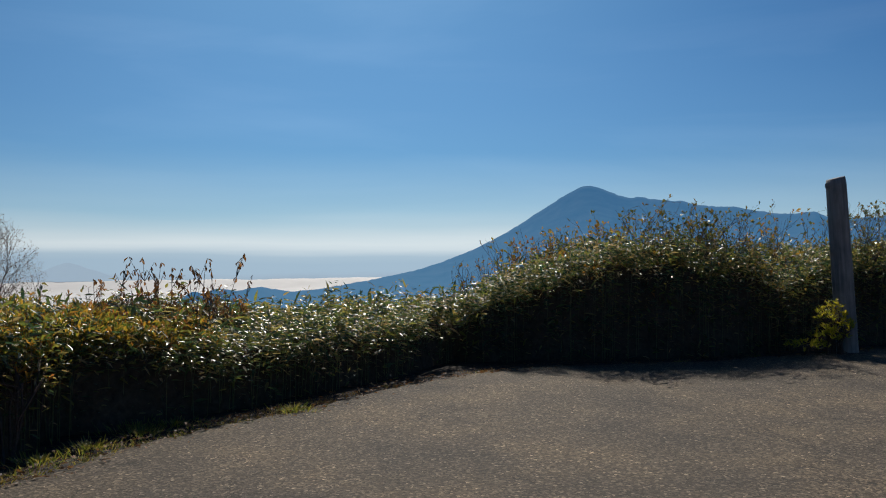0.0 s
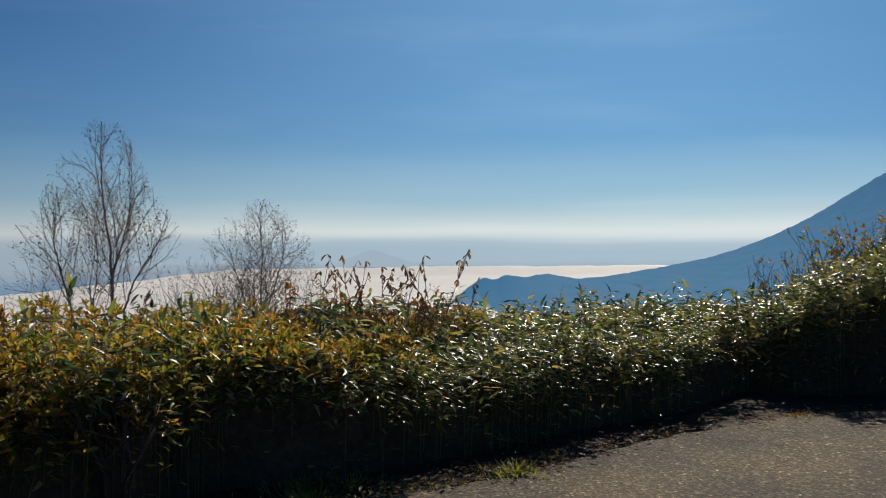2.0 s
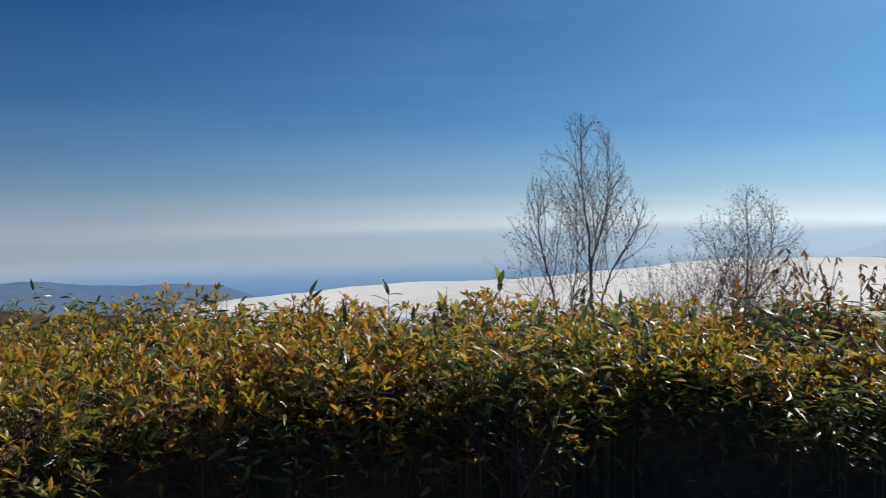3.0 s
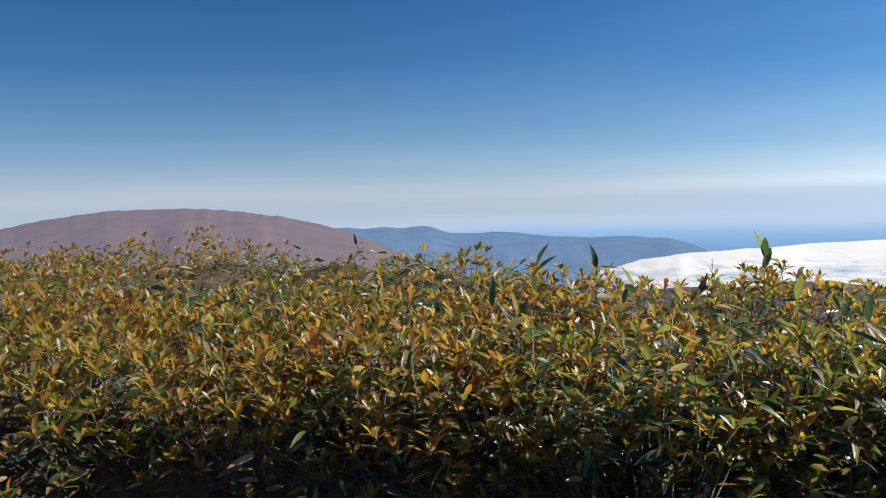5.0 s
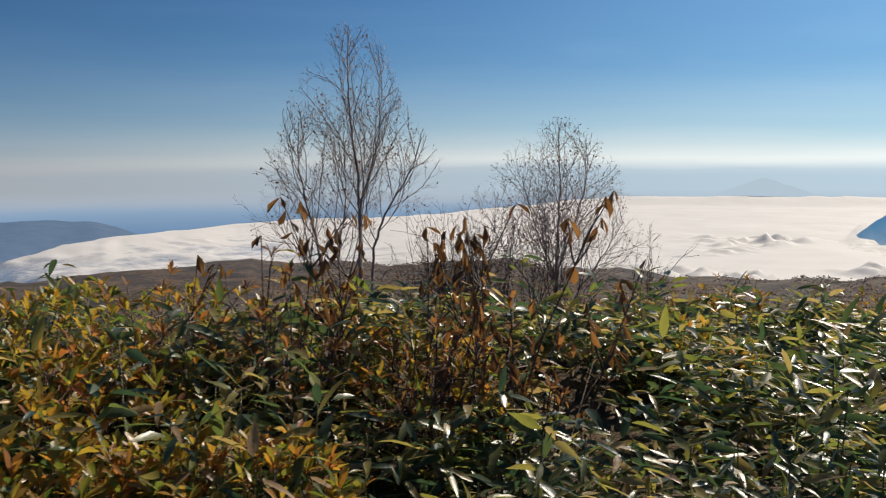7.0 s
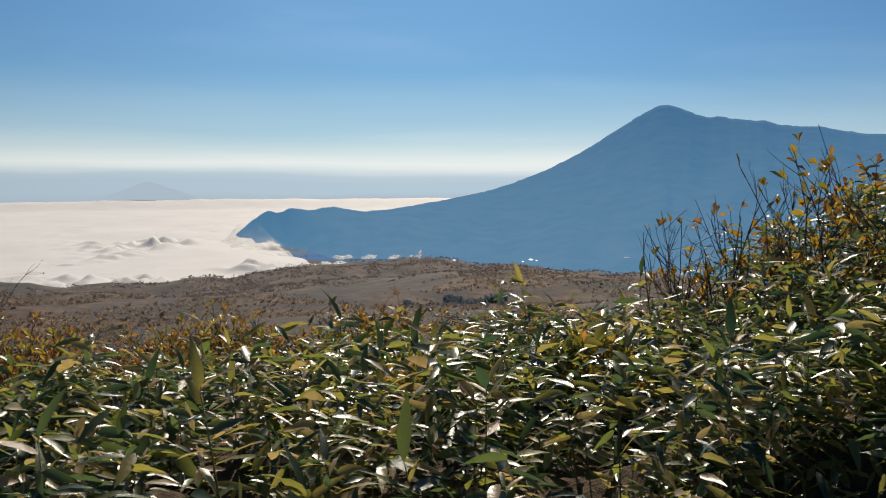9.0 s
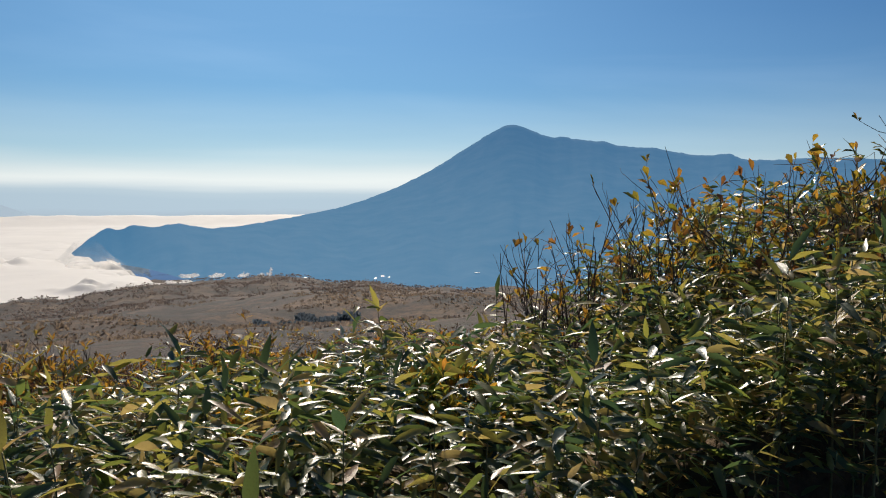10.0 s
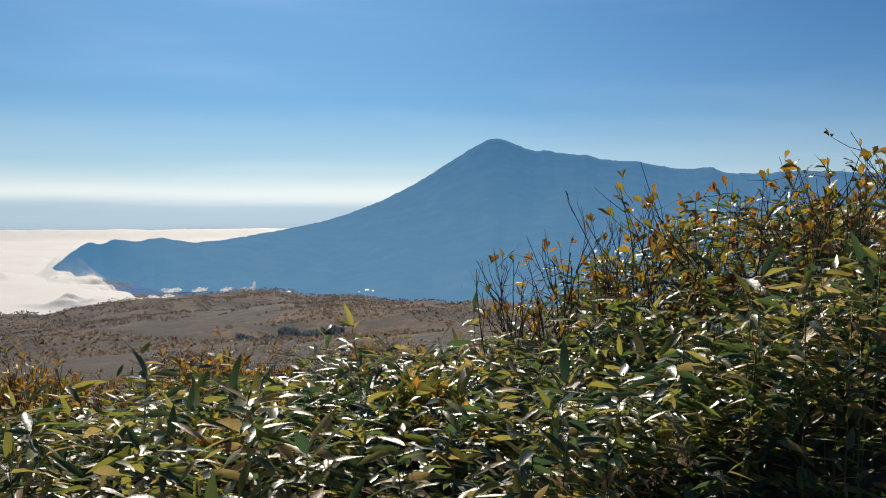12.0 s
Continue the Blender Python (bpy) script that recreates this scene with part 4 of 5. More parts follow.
for x, y, top, n_leaf, size in (
        (-4.77, 6.62, 1.17, 7, 0.19), (-5.71, 6.53, 1.12, 7, 0.19), (0.32, 15.6, 0.78, 7, 0.24), (-0.74, 11.56, 0.90, 7, 0.19), (0.10, 12.28, 0.93, 6, 0.19),
        (-0.52, 14.0, 0.88, 8, 0.20), (-1.43, 12.55, 0.92, 7, 0.18), (1.07, 12.80, 1.28, 6, 0.21), (1.70, 13.10, 1.72, 8, 0.19),
        (-1.85, 11.02, 0.86, 6, 0.20), (-1.78, 12.02, 0.80, 6, 0.17), (-2.01, 12.43, 0.90, 7, 0.19), (-1.40, 11.16, 0.98, 7, 0.18),
        (1.00, 12.17, 1.24, 6, 0.18), (-3.3, 7.2, 1.02, 7, 0.20), (-3.9, 7.9, 1.05, 7, 0.2), (-2.5, 8.6, 0.95, 7, 0.2), (-3.5, 6.6, 0.98, 7, 0.2), (-2.2, 10.0, 0.9, 7, 0.2),
        (0.75, 13.6, 1.0, 7, 0.2), (1.35, 12.3, 1.35, 7, 0.2), (0.9, 11.9, 1.12, 6, 0.2), (-2.6, 11.6, 0.86, 7, 0.2), (-3.1, 10.6, 0.86, 7, 0.2)):
    bamboo_plant(x, y, top - 0.03, n_leaf, size * 0.8)
for _k in range(44):
    x, y = (rng.uniform(-2.6, 1.5), rng.uniform(11.0, 13.8)) if _k < 26 else (rng.uniform(-4.6, -2.6), rng.uniform(5.2, 9.4))
    if float((beyond(np.array([x]), np.array([y])) - setback(np.array([x]), np.array([y])))[0]) > 0.9:
        bamboo_plant(x, y, float(canopy_z(np.array([x]), np.array([y]))[0]) + rng.uniform(-0.02, 0.08), int(rng.integers(6, 9)), rng.uniform(0.13, 0.18))


# ---------------------------------------------------------------- leafy shrubs
def shrub(x, y, radius, top, tips, mat, label, group, bare=0.0, whip=0.1, size=0.055, name="shrub", ground=None, whorl=6):
    """A bush of branching stems whose tips carry whorls of small oval leaves."""
    g = float(ground_z(np.array([x]), np.array([y]))[0]) if ground is None else ground
    root = new(name)
    root.location = (x, y, g)
    tagged(root, label, "shrub", group)
    h = top - g
    tb = Tubes()
    mains = []
    for k in range(8):
        a, r = k * 0.785 + rng.normal(0, 0.25), radius * rng.uniform(0.25, 0.7)
        end = np.array([math.cos(a) * r, math.sin(a) * r, h * rng.uniform(0.55, 0.75)])
        mid = end * np.array([0.35, 0.35, 0.55]) + rng.normal(0, 0.03, 3)
        foot = np.array([math.cos(a) * 0.04, math.sin(a) * 0.04, -0.03])
        sb = Tubes()
        sb.add([foot, mid, end], (0.012, 0.009, 0.006), 4)
        child("stem", sb.mesh("stem", M_TWIG), root)
        mains.append((mid, end))
    P, Wy, Sz = [], [], []
    for k in range(tips):
        a, q = rng.uniform(0, 6.283), math.sqrt(rng.random())
        dome = math.sqrt(max(0.0, 1 - 0.4 * q * q))
        tip = np.array([math.cos(a) * q * radius, math.sin(a) * q * radius, h * (dome * rng.uniform(0.86, 1.03)) - (0.25 * h * rng.random() if rng.random() < 0.3 else 0)])
        wide = x + tip[0], y + tip[1]
        cap = float(canopy_z(np.array([wide[0]]), np.array([wide[1]]))[0]) - g
        if name == "shrub" and float(beyond(np.array([wide[0]]), np.array([wide[1]]))[0]) < 0.52 + float(setback(np.array([wide[0]]), np.array([wide[1]]))[0]):
            continue
        if rng.random() < 0.9 and name == "shrub":
            tip[2] = min(tip[2], cap + rng.uniform(-0.05, 0.12))
        mid, end = sorted(mains, key=lambda me: (me[1][0] - tip[0]) ** 2 + (me[1][1] - tip[1]) ** 2)[int(rng.integers(0, 3))]
        start = mid + (end - mid) * rng.uniform(-0.6 if name == "autumn_shrub" else 0.3, 0.7 if name == "autumn_shrub" else 1.0)
        knee = start * 0.5 + tip * 0.5 + np.array([0, 0, -0.04]) + rng.normal(0, 0.02, 3)
        way = unit(tip - knee + np.array([0, 0, 0.1]))
        if rng.random() < bare:
            tip = tip + way * rng.uniform(0.5, 1.0) * whip * 2.2
        tb.add([start, knee, tip], (0.0048, 0.0034, 0.0020), 3)
        if bare:
            for _q in range(2):
                b0 = knee + (tip - knee) * rng.uniform(0.35, 0.9)
                b1 = b0 + unit(way + rng.normal(0, 0.75, 3)) * rng.uniform(0.05, 0.18)
                tb.add([b0, b1], (0.003, 0.002), 3)
                if rng.random() < 0.55:
                    P.append(b1)
                    Wy.append(rng.normal(0, 1, 3) + np.array([0, 0, 0.6]))
                    Sz.append(size * rng.uniform(0.6, 1.0))
        n = whorl if rng.random() > bare * 0.75 else int(rng.integers(0, 3))
        for j in range(n):
            b = j * 6.283 / max(n, 1) + rng.normal(0, 0.3)
            e = rng.uniform(0.1, 1.15)
            P.append(tip - way * rng.uniform(0, 0.03))
            Wy.append(np.array([math.cos(b) * math.cos(e), math.sin(b) * math.cos(e), math.sin(e)]) + way * 0.35)
            Sz.append(size * rng.uniform(0.7, 1.3))
    child("branchwork", tb.mesh("branchwork", M_TWIG), root, "thin brown twigs")
    n = len(P)
    Sz = np.array(Sz)
    v, s, l = leaf_arrays(np.array(P), np.array(Wy), Sz, Sz * rng.uniform(0.20, 0.31, n), rng.uniform(0, 0.35, n), rng.normal(0, 0.4, n), OVAL, 0.18)
    child("foliage", raw_mesh("foliage", v, s, l, mat), root)
    return root


YELLOW = "leafy shrub turning yellow and orange among dwarf bamboo"
k = 0
while k < 66:
    x, y = rng.uniform(-12.5, -3.0), rng.uniform(-0.5, 9.2)
    d = float(beyond(np.array([x]), np.array([y]))[0])
    if d < 0.9 or d > 8.2 or (y > 8 and x > -4):
        continue
    top = float(canopy_z(np.array([x]), np.array([y]))[0]) + 0.05
    shrub(x, y, rng.uniform(0.55, 0.9), top, 140 if d < 3 else 60, M_SHRUB, YELLOW, "yellow shrubs in the thicket", 0.0, 0.1, 0.078, whorl=7)
    k += 1
for x, y, r in ((-2.5, 8.35, 0.4), (-3.0, 9.4, 0.5), (-3.6, 8.8, 0.5), (-1.0, 12.9, 0.35), (-2.5, 10.9, 0.4), (-3.1, 7.7, 0.4), (-3.5, 6.7, 0.4), (-3.2, 5.6, 0.5), (-3.6, 6.1, 0.6), (-3.9, 5.0, 0.6), (-0.3, 12.9, 0.3), (-3.9, 9.9, 0.5), (-4.6, 10.4, 0.6), (-2.75, 8.0, 0.4), (-3.3, 6.9, 0.4), (-3.15, 6.2, 0.4), (-3.2, 5.1, 0.5), (-3.5, 4.4, 0.5), (-3.4, 7.4, 0.6), (-3.3, 8.3, 0.5), (-3.3, 4.7, 0.5), (-3.7, 5.5, 0.55), (-4.1, 4.3, 0.6), (-3.6, 3.6, 0.5), (-4.3, 5.7, 0.6), (-4.2, 3.0, 0.6), (-4.6, 4.9, 0.6), (-5.0, 3.8, 0.6), (-4.0, 6.6, 0.5), (-3.75, 6.0, 0.4)):
    if float(beyond(np.array([x]), np.array([y]))[0] - setback(np.array([x]), np.array([y]))[0]) < 0.6:
        continue
    shrub(x, y, r, float(canopy_z(np.array([x]), np.array([y]))[0]) + 0.03, 130, M_SHRUB, YELLOW, "yellow shrubs in the thicket", 0.0, 0.1, 0.074, whorl=7)
def twig_bush(x, y, radius, top, stems, mat, label, group, leafy, size):
    """A bush of forking dark stems, half bare; the tips carry a few leaves each."""
    g = float(ground_z(np.array([x]), np.array([y]))[0])
    root = new("autumn_shrub")
    root.location = (x, y, g)
    tagged(root, label, "shrub", group)
    h = top - g
    P, Wy, Sz, limit = [], [], [], h
    twigs = Tubes()

    def shoot(p, way, length, thick, level, tube):
        k = 5 if level == 0 else 4 if level == 1 else 3
        pts, q, w = [np.array(p, float)], np.array(p, float), unit(np.array(way, float))
        for _ in range(k):
            w = unit(w + rng.normal(0, 0.13, 3) + np.array([0, 0, 0.10]))
            q = q + w * length / k
            if q[2] > limit:
                break
            pts.append(q.copy())
        k = len(pts) - 1
        if k < 2:
            return
        tube.add(pts, np.linspace(thick, thick * 0.5, k + 1), 4 if level == 0 else 3)
        if level < 3:
            for j in range((6, 3, 1)[level]):
                i = int(rng.integers(1, k + 1))
                shoot(pts[i], w + rng.normal(0, 0.52, 3), length * rng.uniform(0.24, 0.46), thick * 0.6, level + 1, twigs)
        if level > 0 and rng.random() < leafy:
            for _ in range(int(rng.integers(1, 4))):
                P.append(pts[-1] - w * rng.uniform(0, 0.03))
                Wy.append(w + rng.normal(0, 0.55, 3) + np.array([0, 0, 0.2]))
                Sz.append(size * rng.uniform(0.6, 1.25))

    for k in range(stems + 3):
        a, lean = k * 2.4 + rng.normal(0, 0.3), rng.uniform(0.05, 1.0) * radius / h * 1.1
        tube = Tubes()
        limit = h * rng.uniform(0.90, 1.07) + 0.05
        shoot((math.cos(a) * 0.06, math.sin(a) * 0.06, -0.03), (math.cos(a) * lean, math.sin(a) * lean, 1.0), h * rng.uniform(0.66, 0.92), 0.007, 0, tube)
        child("stem", tube.mesh("stem", M_TWIG), root)
    child("branchwork", twigs.mesh("branchwork", M_TWIG), root, "dark forking twigs")
    n, Sz = len(P), np.array(Sz)
    v, s, l = leaf_arrays(np.array(P), np.array(Wy), Sz, Sz * rng.uniform(0.34, 0.50, n), rng.uniform(0, 0.35, n), rng.normal(0, 0.6, n), OVAL, 0.2)
    child("foliage", raw_mesh("foliage", v, s, l, mat), root)


HIGH = "orange shrubs at the high end of the thicket"
for x, y, r, top, stems in ((1.80, 13.3, 0.5, 1.66, 9), (1.30, 14.0, 0.5, 1.54, 8), (1.60, 13.7, 0.4, 1.60, 7), (1.05, 14.5, 0.45, 1.46, 8), (2.2, 13.6, 0.6, 1.72, 10), (2.2, 12.4, 0.5, 1.36, 8), (2.4, 12.7, 0.6, 1.52, 9), (2.6, 13.9, 0.7, 1.80, 9), (0.75, 14.8, 0.4, 1.34, 6), (0.5, 14.6, 0.35, 1.26, 5), (1.95, 14.1, 0.5, 1.72, 8), (1.9, 12.75, 0.5, 1.42, 8), (2.7, 12.9, 0.6, 1.80, 9), (2.2, 13.1, 0.5, 1.58, 9), (5.0, 13.3, 0.5, 1.90, 9)):
    twig_bush(x, y, r, top, stems, M_ORANGE, "twiggy shrub with sparse orange autumn leaves", HIGH, 0.22 if x < 1.2 else 0.42, 0.078)
for x, y, r, top in ((3.0, 12.75, 0.6, 1.94), (3.5, 12.9, 0.6, 2.05), (4.0, 12.9, 0.6, 1.98), (4.5, 13.1, 0.6, 1.98), (2.9, 13.4, 0.6, 2.0), (3.6, 13.5, 0.6, 2.1), (4.3, 13.7, 0.6, 2.05), (6.6, 13.9, 0.6, 2.15), (7.2, 14.2, 0.7, 2.2), (7.9, 14.6, 0.8, 2.2), (9.0, 15.2, 0.8, 2.2)):
    twig_bush(x, y, r, top, 11, M_RIMSHRUB, "twiggy green and yellow shrub at the rim", HIGH, 0.6, 0.075)
for x, y, top in ((-3.12, 8.95, 1.05), (-2.72, 9.3, 0.98), (-3.45, 8.6, 1.0), (-2.5, 9.6, 0.92)):
    shrub(x, y, 0.28, top, 36, M_RED, "red-brown withered shrub standing in the dwarf bamboo", "red-brown shrubs", 0.35, 0.1, 0.06, "autumn_shrub")
# lower, rust-coloured scrub on the slope below
for _k in range(34):
    x, y = rng.uniform(-9.0, 0.6), rng.uniform(12.6, 19.5)
    d = float(beyond(np.array([x]), np.array([y]))[0])
    if d > 4.6 and fbm(np.array([x / 1.7]), np.array([y / 1.7]), 2, 19)[0] > -0.1:
        shrub(x, y, rng.uniform(0.4, 0.75), float(ground_z(np.array([x]), np.array([y]))[0]) + rng.uniform(0.48, 0.74), 84, M_ORANGE if rng.random() < 0.6 else M_DRY, "low golden-brown shrub behind the dwarf bamboo", "golden shrubs behind the thicket", 0.15, 0.1, 0.07, "low_shrub")
for _k in range(20):
    x, y = -4.6 + 0.26 * _k + rng.normal(0, 0.08), rng.uniform(14.4, 15.6) - 0.12 * max(0, 8 - _k)
    shrub(x, y, rng.uniform(0.3, 0.45), rng.uniform(0.24, 0.44), 60, M_ORANGE, "low golden-brown shrub behind the dwarf bamboo", "golden shrubs behind the thicket", 0.1, 0.1, 0.075, "low_shrub")
RUST = "low rust-brown scrub on the slope below the rim"
for _k in range(40):
    x, y = rng.uniform(-9.2, -3.6), rng.uniform(13.0, 18.5)
    g = float(ground_z(np.array([x]), np.array([y]))[0])
    if float(beyond(np.array([x]), np.array([y]))[0]) > 5.2:
        shrub(x, y, rng.uniform(0.5, 0.8), g + rng.uniform(0.45, 0.7), 90, M_ORANGE if rng.random() < 0.45 else M_RED, RUST, "rusty scrub on the slope", 0.2, 0.1, 0.075, "scrub", None, 6)
k = 0
while k < 46:
    x, y = rng.uniform(-22, 3), rng.uniform(11, 31)
    d = float(beyond(np.array([x]), np.array([y]))[0])
    if d < 5.6 or d > 22:
        continue
    g = float(ground_z(np.array([x]), np.array([y]))[0])
    shrub(x, y, rng.uniform(0.7, 1.3), g + rng.uniform(0.35, 0.65), 60, M_ORANGE if rng.random() < 0.5 else M_DRY, RUST, "rusty scrub on the slope", 0.3, 0.1, 0.075, "scrub", None, 5)
    k += 1


# ---------------------------------------------------------------- bare trees
def bare_tree(x, y, seed, label, stems, profile, centre, spread, leaves):
    """A leafless tree: stems, limbs, branches and twigs that rise inside a profile of radius against height."""
    r = np.random.default_rng(seed)
    g = float(ground_z(np.array([x]), np.array([y]))[0])
    root = new("birch_tree")
    root.location = (x, y, g)
    tagged(root, label, "tree", "bare trees below the rim")
    prof = np.array(profile, float)
    twigs, tips = Tubes(), []

    def inside(p):
        a = math.atan2(p[1] - centre[1], p[0] - centre[0])
        lim = np.interp(p[2] + g, prof[:, 0], prof[:, 1]) * (1 + 0.13 * math.sin(3 * a + seed) + 0.09 * math.sin(5 * a + 2.5 * p[2]))
        return p[2] + g < prof[-1, 0] and math.hypot(p[0] - centre[0], p[1] - centre[1]) < lim

    GAP, LONGEST, THICK = (0.165, 0.135, 0.105), (2.5, 1.05, 0.34), (0.0105, 0.0042, 0.0027)

    def branches(pts, level, tube):
        """Side shoots along a bent line of points."""
        seg = np.linalg.norm(np.diff(pts, axis=0), axis=1)
        run = np.concatenate([[0], np.cumsum(seg)])
        s = r.uniform(0.3, 0.6) if level == 0 else r.uniform(0.10, 0.22)
        turn = r.uniform(0, 6.283)
        while s < run[-1]:
            i = min(int(np.searchsorted(run, s)) - 1, len(seg) - 1)
            at = pts[i] + (pts[i + 1] - pts[i]) * ((s - run[i]) / seg[i])
            d0 = unit(pts[i + 1] - pts[i])
            turn += 2.4 + r.normal(0, 0.4)
            side = unit(np.cross(d0, np.array([math.cos(turn), math.sin(turn), 0.15])))
            left = 1 - s / run[-1]
            shoot(at, unit(d0 + side * spread * r.uniform(0.7, 1.25)), LONGEST[level] * r.uniform(0.55, 1.0) * (0.45 + 0.55 * left), THICK[level] * (0.6 + 0.5 * left), level + 1, tube)
            s += GAP[level] * r.uniform(0.6, 1.4)

    def shoot(p, way, length, radius, level, tube):
        step = 0.10 if level < 3 else 0.08
        pts, q, w = [np.array(p)], np.array(p, float), way
        for _ in range(max(2, int(length / step))):
            w = unit(w + r.normal(0, 0.085, 3) + np.array([0, 0, 0.045]))
            q = q + w * step
            if not inside(q):
                break
            pts.append(q.copy())
        if len(pts) < 2:
            return
        pts = np.array(pts)
        (tube if level == 1 else twigs).add(pts, np.linspace(radius, max(radius * 0.45, 0.0018), len(pts)), 5 if level == 1 else 3)
        if level < 3:
            branches(pts, level, tube)
            tips.append(pts[-1])
        else:
            tips.extend((pts[-1], pts[len(pts) // 2]))

    for path, radius in stems:
        knots = np.array([(px, py, -0.1 if k == 0 else pz - g) for k, (px, py, pz) in enumerate(path)])
        t = np.arange(len(knots))
        u = np.linspace(0, len(knots) - 1, 6 * (len(knots) - 1) + 1)
        pts = np.stack([np.interp(u, t, knots[:, k]) for k in range(3)], 1)
        pts[1:-1] = pts[1:-1] * 0.4 + (pts[:-2] + pts[2:]) * 0.3
        pts[1:] += r.normal(0, 0.010, (len(pts) - 1, 3))
        tube = Tubes()
        tube.add(pts, np.linspace(radius, max(radius * 0.14, 0.005), len(pts)), 7)
        branches(pts[len(pts) // 5:], 0, tube)
        child("trunk", tube.mesh("trunk", M_BIRCH), root, "pale stem and its limbs")
    child("branchwork", twigs.mesh("branchwork", M_PALETWIG), root, "fine bare greyish twigs")
    tips = np.array(tips)
    tips = tips[r.random(len(tips)) < leaves]
    n = len(tips)
    a = r.uniform(0, 6.283, n)
    L = r.uniform(0.03, 0.06, n)
    v, s, l = leaf_arrays(tips, np.stack([np.cos(a), np.sin(a), r.uniform(-1.2, 0.2, n)], 1), L, L * 0.55, r.uniform(0, 0.3, n), r.normal(0, 0.5, n), OVAL, 0.15)
    child("crown", raw_mesh("crown", v, s, l, M_DRY), root, "last withered leaves")
    return root


# each stem: (x, y) beside the root and height, then its thickness
bare_tree(-12.5, 17.3, 3, "tall slender bare birch with a few withered leaves",
          ((((0, 0, 0), (0.02, 0.0, -0.2), (0.07, -0.05, 0.75), (0.02, -0.05, 1.5), (-0.08, -0.12, 2.3), (-0.10, -0.15, 3.2), (-0.08, -0.14, 4.0)), 0.044),
           (((0.05, -0.03, 0), (0.07, -0.05, 0.8), (0.20, 0.10, 1.4), (0.32, 0.24, 2.2), (0.34, 0.28, 3.2)), 0.034),
           (((0.17, 0.12, 0), (0.18, 0.14, -0.1), (0.30, 0.3, 0.6), (0.72, 0.68, 1.5), (0.86, 0.8, 2.2)), 0.034),
           (((-0.40, -0.36, 0), (-0.55, -0.50, 0.0), (-0.68, -0.62, 0.7), (-0.82, -0.74, 1.5), (-0.80, -0.72, 2.4)), 0.034),
           (((-0.32, -0.22, 0), (-0.30, -0.25, 0.1), (-0.25, -0.1, 0.8), (-0.35, -0.05, 1.9)), 0.024),
           (((-0.42, -0.38, 0), (-0.75, -0.7, -0.1), (-1.15, -1.05, 0.5)), 0.018)),
          ((-1.0, 1.4), (-0.3, 1.75), (0.3, 1.85), (0.9, 1.85), (1.5, 1.70), (2.1, 1.36), (2.7, 1.06), (3.2, 0.84), (3.7, 0.60), (4.0, 0.36), (4.15, 0.12)), (-0.06, -0.1), 0.72, 0.15)
bare_tree(-12.55, 23.3, 8, "round bare birch with a broad crown of fine twigs",
          ((((0, 0, 0), (0.0, 0.03, -1.2), (0.02, 0.05, -0.4), (0.05, 0.08, 0.6), (0.02, 0.05, 2.4)), 0.052),
           (((0.0, 0.02, 0), (0.03, 0.04, -0.9), (0.3, 0.3, 0.1), (0.50, 0.45, 1.0), (0.52, 0.46, 2.0)), 0.034),
           (((0.10, 0.08, 0), (0.40, 0.36, -1.4), (0.85, 0.8, -0.5), (1.2, 1.05, 0.3)), 0.026),
           (((0.0, 0.0, 0), (-0.02, 0.0, -1.0), (-0.35, -0.3, 0.0), (-0.6, -0.5, 1.2)), 0.034),
           (((-0.10, -0.06, 0), (-0.42, -0.36, -1.3), (-0.9, -0.8, -0.4), (-1.2, -1.1, 0.4)), 0.026),
           (((0.05, -0.12, 0), (0.10, -0.42, -1.1), (0.4, -0.9, 0.1), (0.5, -1.1, 0.8)), 0.024),
           (((0.0, 0.1, 0), (-0.10, 0.4, -1.1), (-0.5, 0.9, 0.2)), 0.024)),
          ((-1.6, 1.3), (-0.9, 2.0), (-0.3, 2.25), (0.3, 2.2), (0.9, 1.95), (1.4, 1.6), (1.8, 1.25), (2.2, 0.9), (2.65, 0.35)), (0.0, 0.0), 0.95, 0.24)


def brush(x, y, height, seed, n):
    """A low leafless bush."""
    r = np.random.default_rng(seed)
    g = float(ground_z(np.array([x]), np.array([y]))[0])
    root = new("bare_bush")
    root.location = (x, y, g)
    tagged(root, "low leafless bush of reddish brown twigs", "bush", "leafless bushes between the trees")
    tb, tips = Tubes(), []
    for _ in range(n):
        a, l = r.uniform(0, 6.283), r.uniform(0.08, 0.45)
        w = unit(np.array([math.cos(a) * l, math.sin(a) * l, 1.0]))
        q, pts = np.array([math.cos(a) * 0.1, math.sin(a) * 0.1, -0.05]), []
        L = height * r.uniform(0.6, 1.0)
        for _s in range(6):
            pts.append(q.copy())
            w = unit(w + r.normal(0, 0.10, 3))
            q = q + w * L / 5
        tb.add(pts, np.linspace(0.012, 0.003, 6), 4)
        for j in range(9):
            b = pts[int(r.integers(2, 6))]
            e = b + unit(w + r.normal(0, 0.5, 3)) * r.uniform(0.15, 0.5)
            tb.add([b, (b + e) / 2 + r.normal(0, 0.02, 3), e], (0.004, 0.003, 0.002), 3)
            tips.append(e)
    child("branchwork", tb.mesh("branchwork", M_TWIG), root)
    tips = np.array(tips)[::2]
    m = len(tips)
    a = r.uniform(0, 6.283, m)
    L = r.uniform(0.03, 0.06, m)
    v, s, l = leaf_arrays(tips, np.stack([np.cos(a), np.sin(a), r.uniform(-1, 0.2, m)], 1), L, L * 0.5, r.uniform(0, 0.3, m), r.normal(0, 0.5, m), OVAL, 0.15)
    child("foliage", raw_mesh("foliage", v, s, l, M_DRY), root)


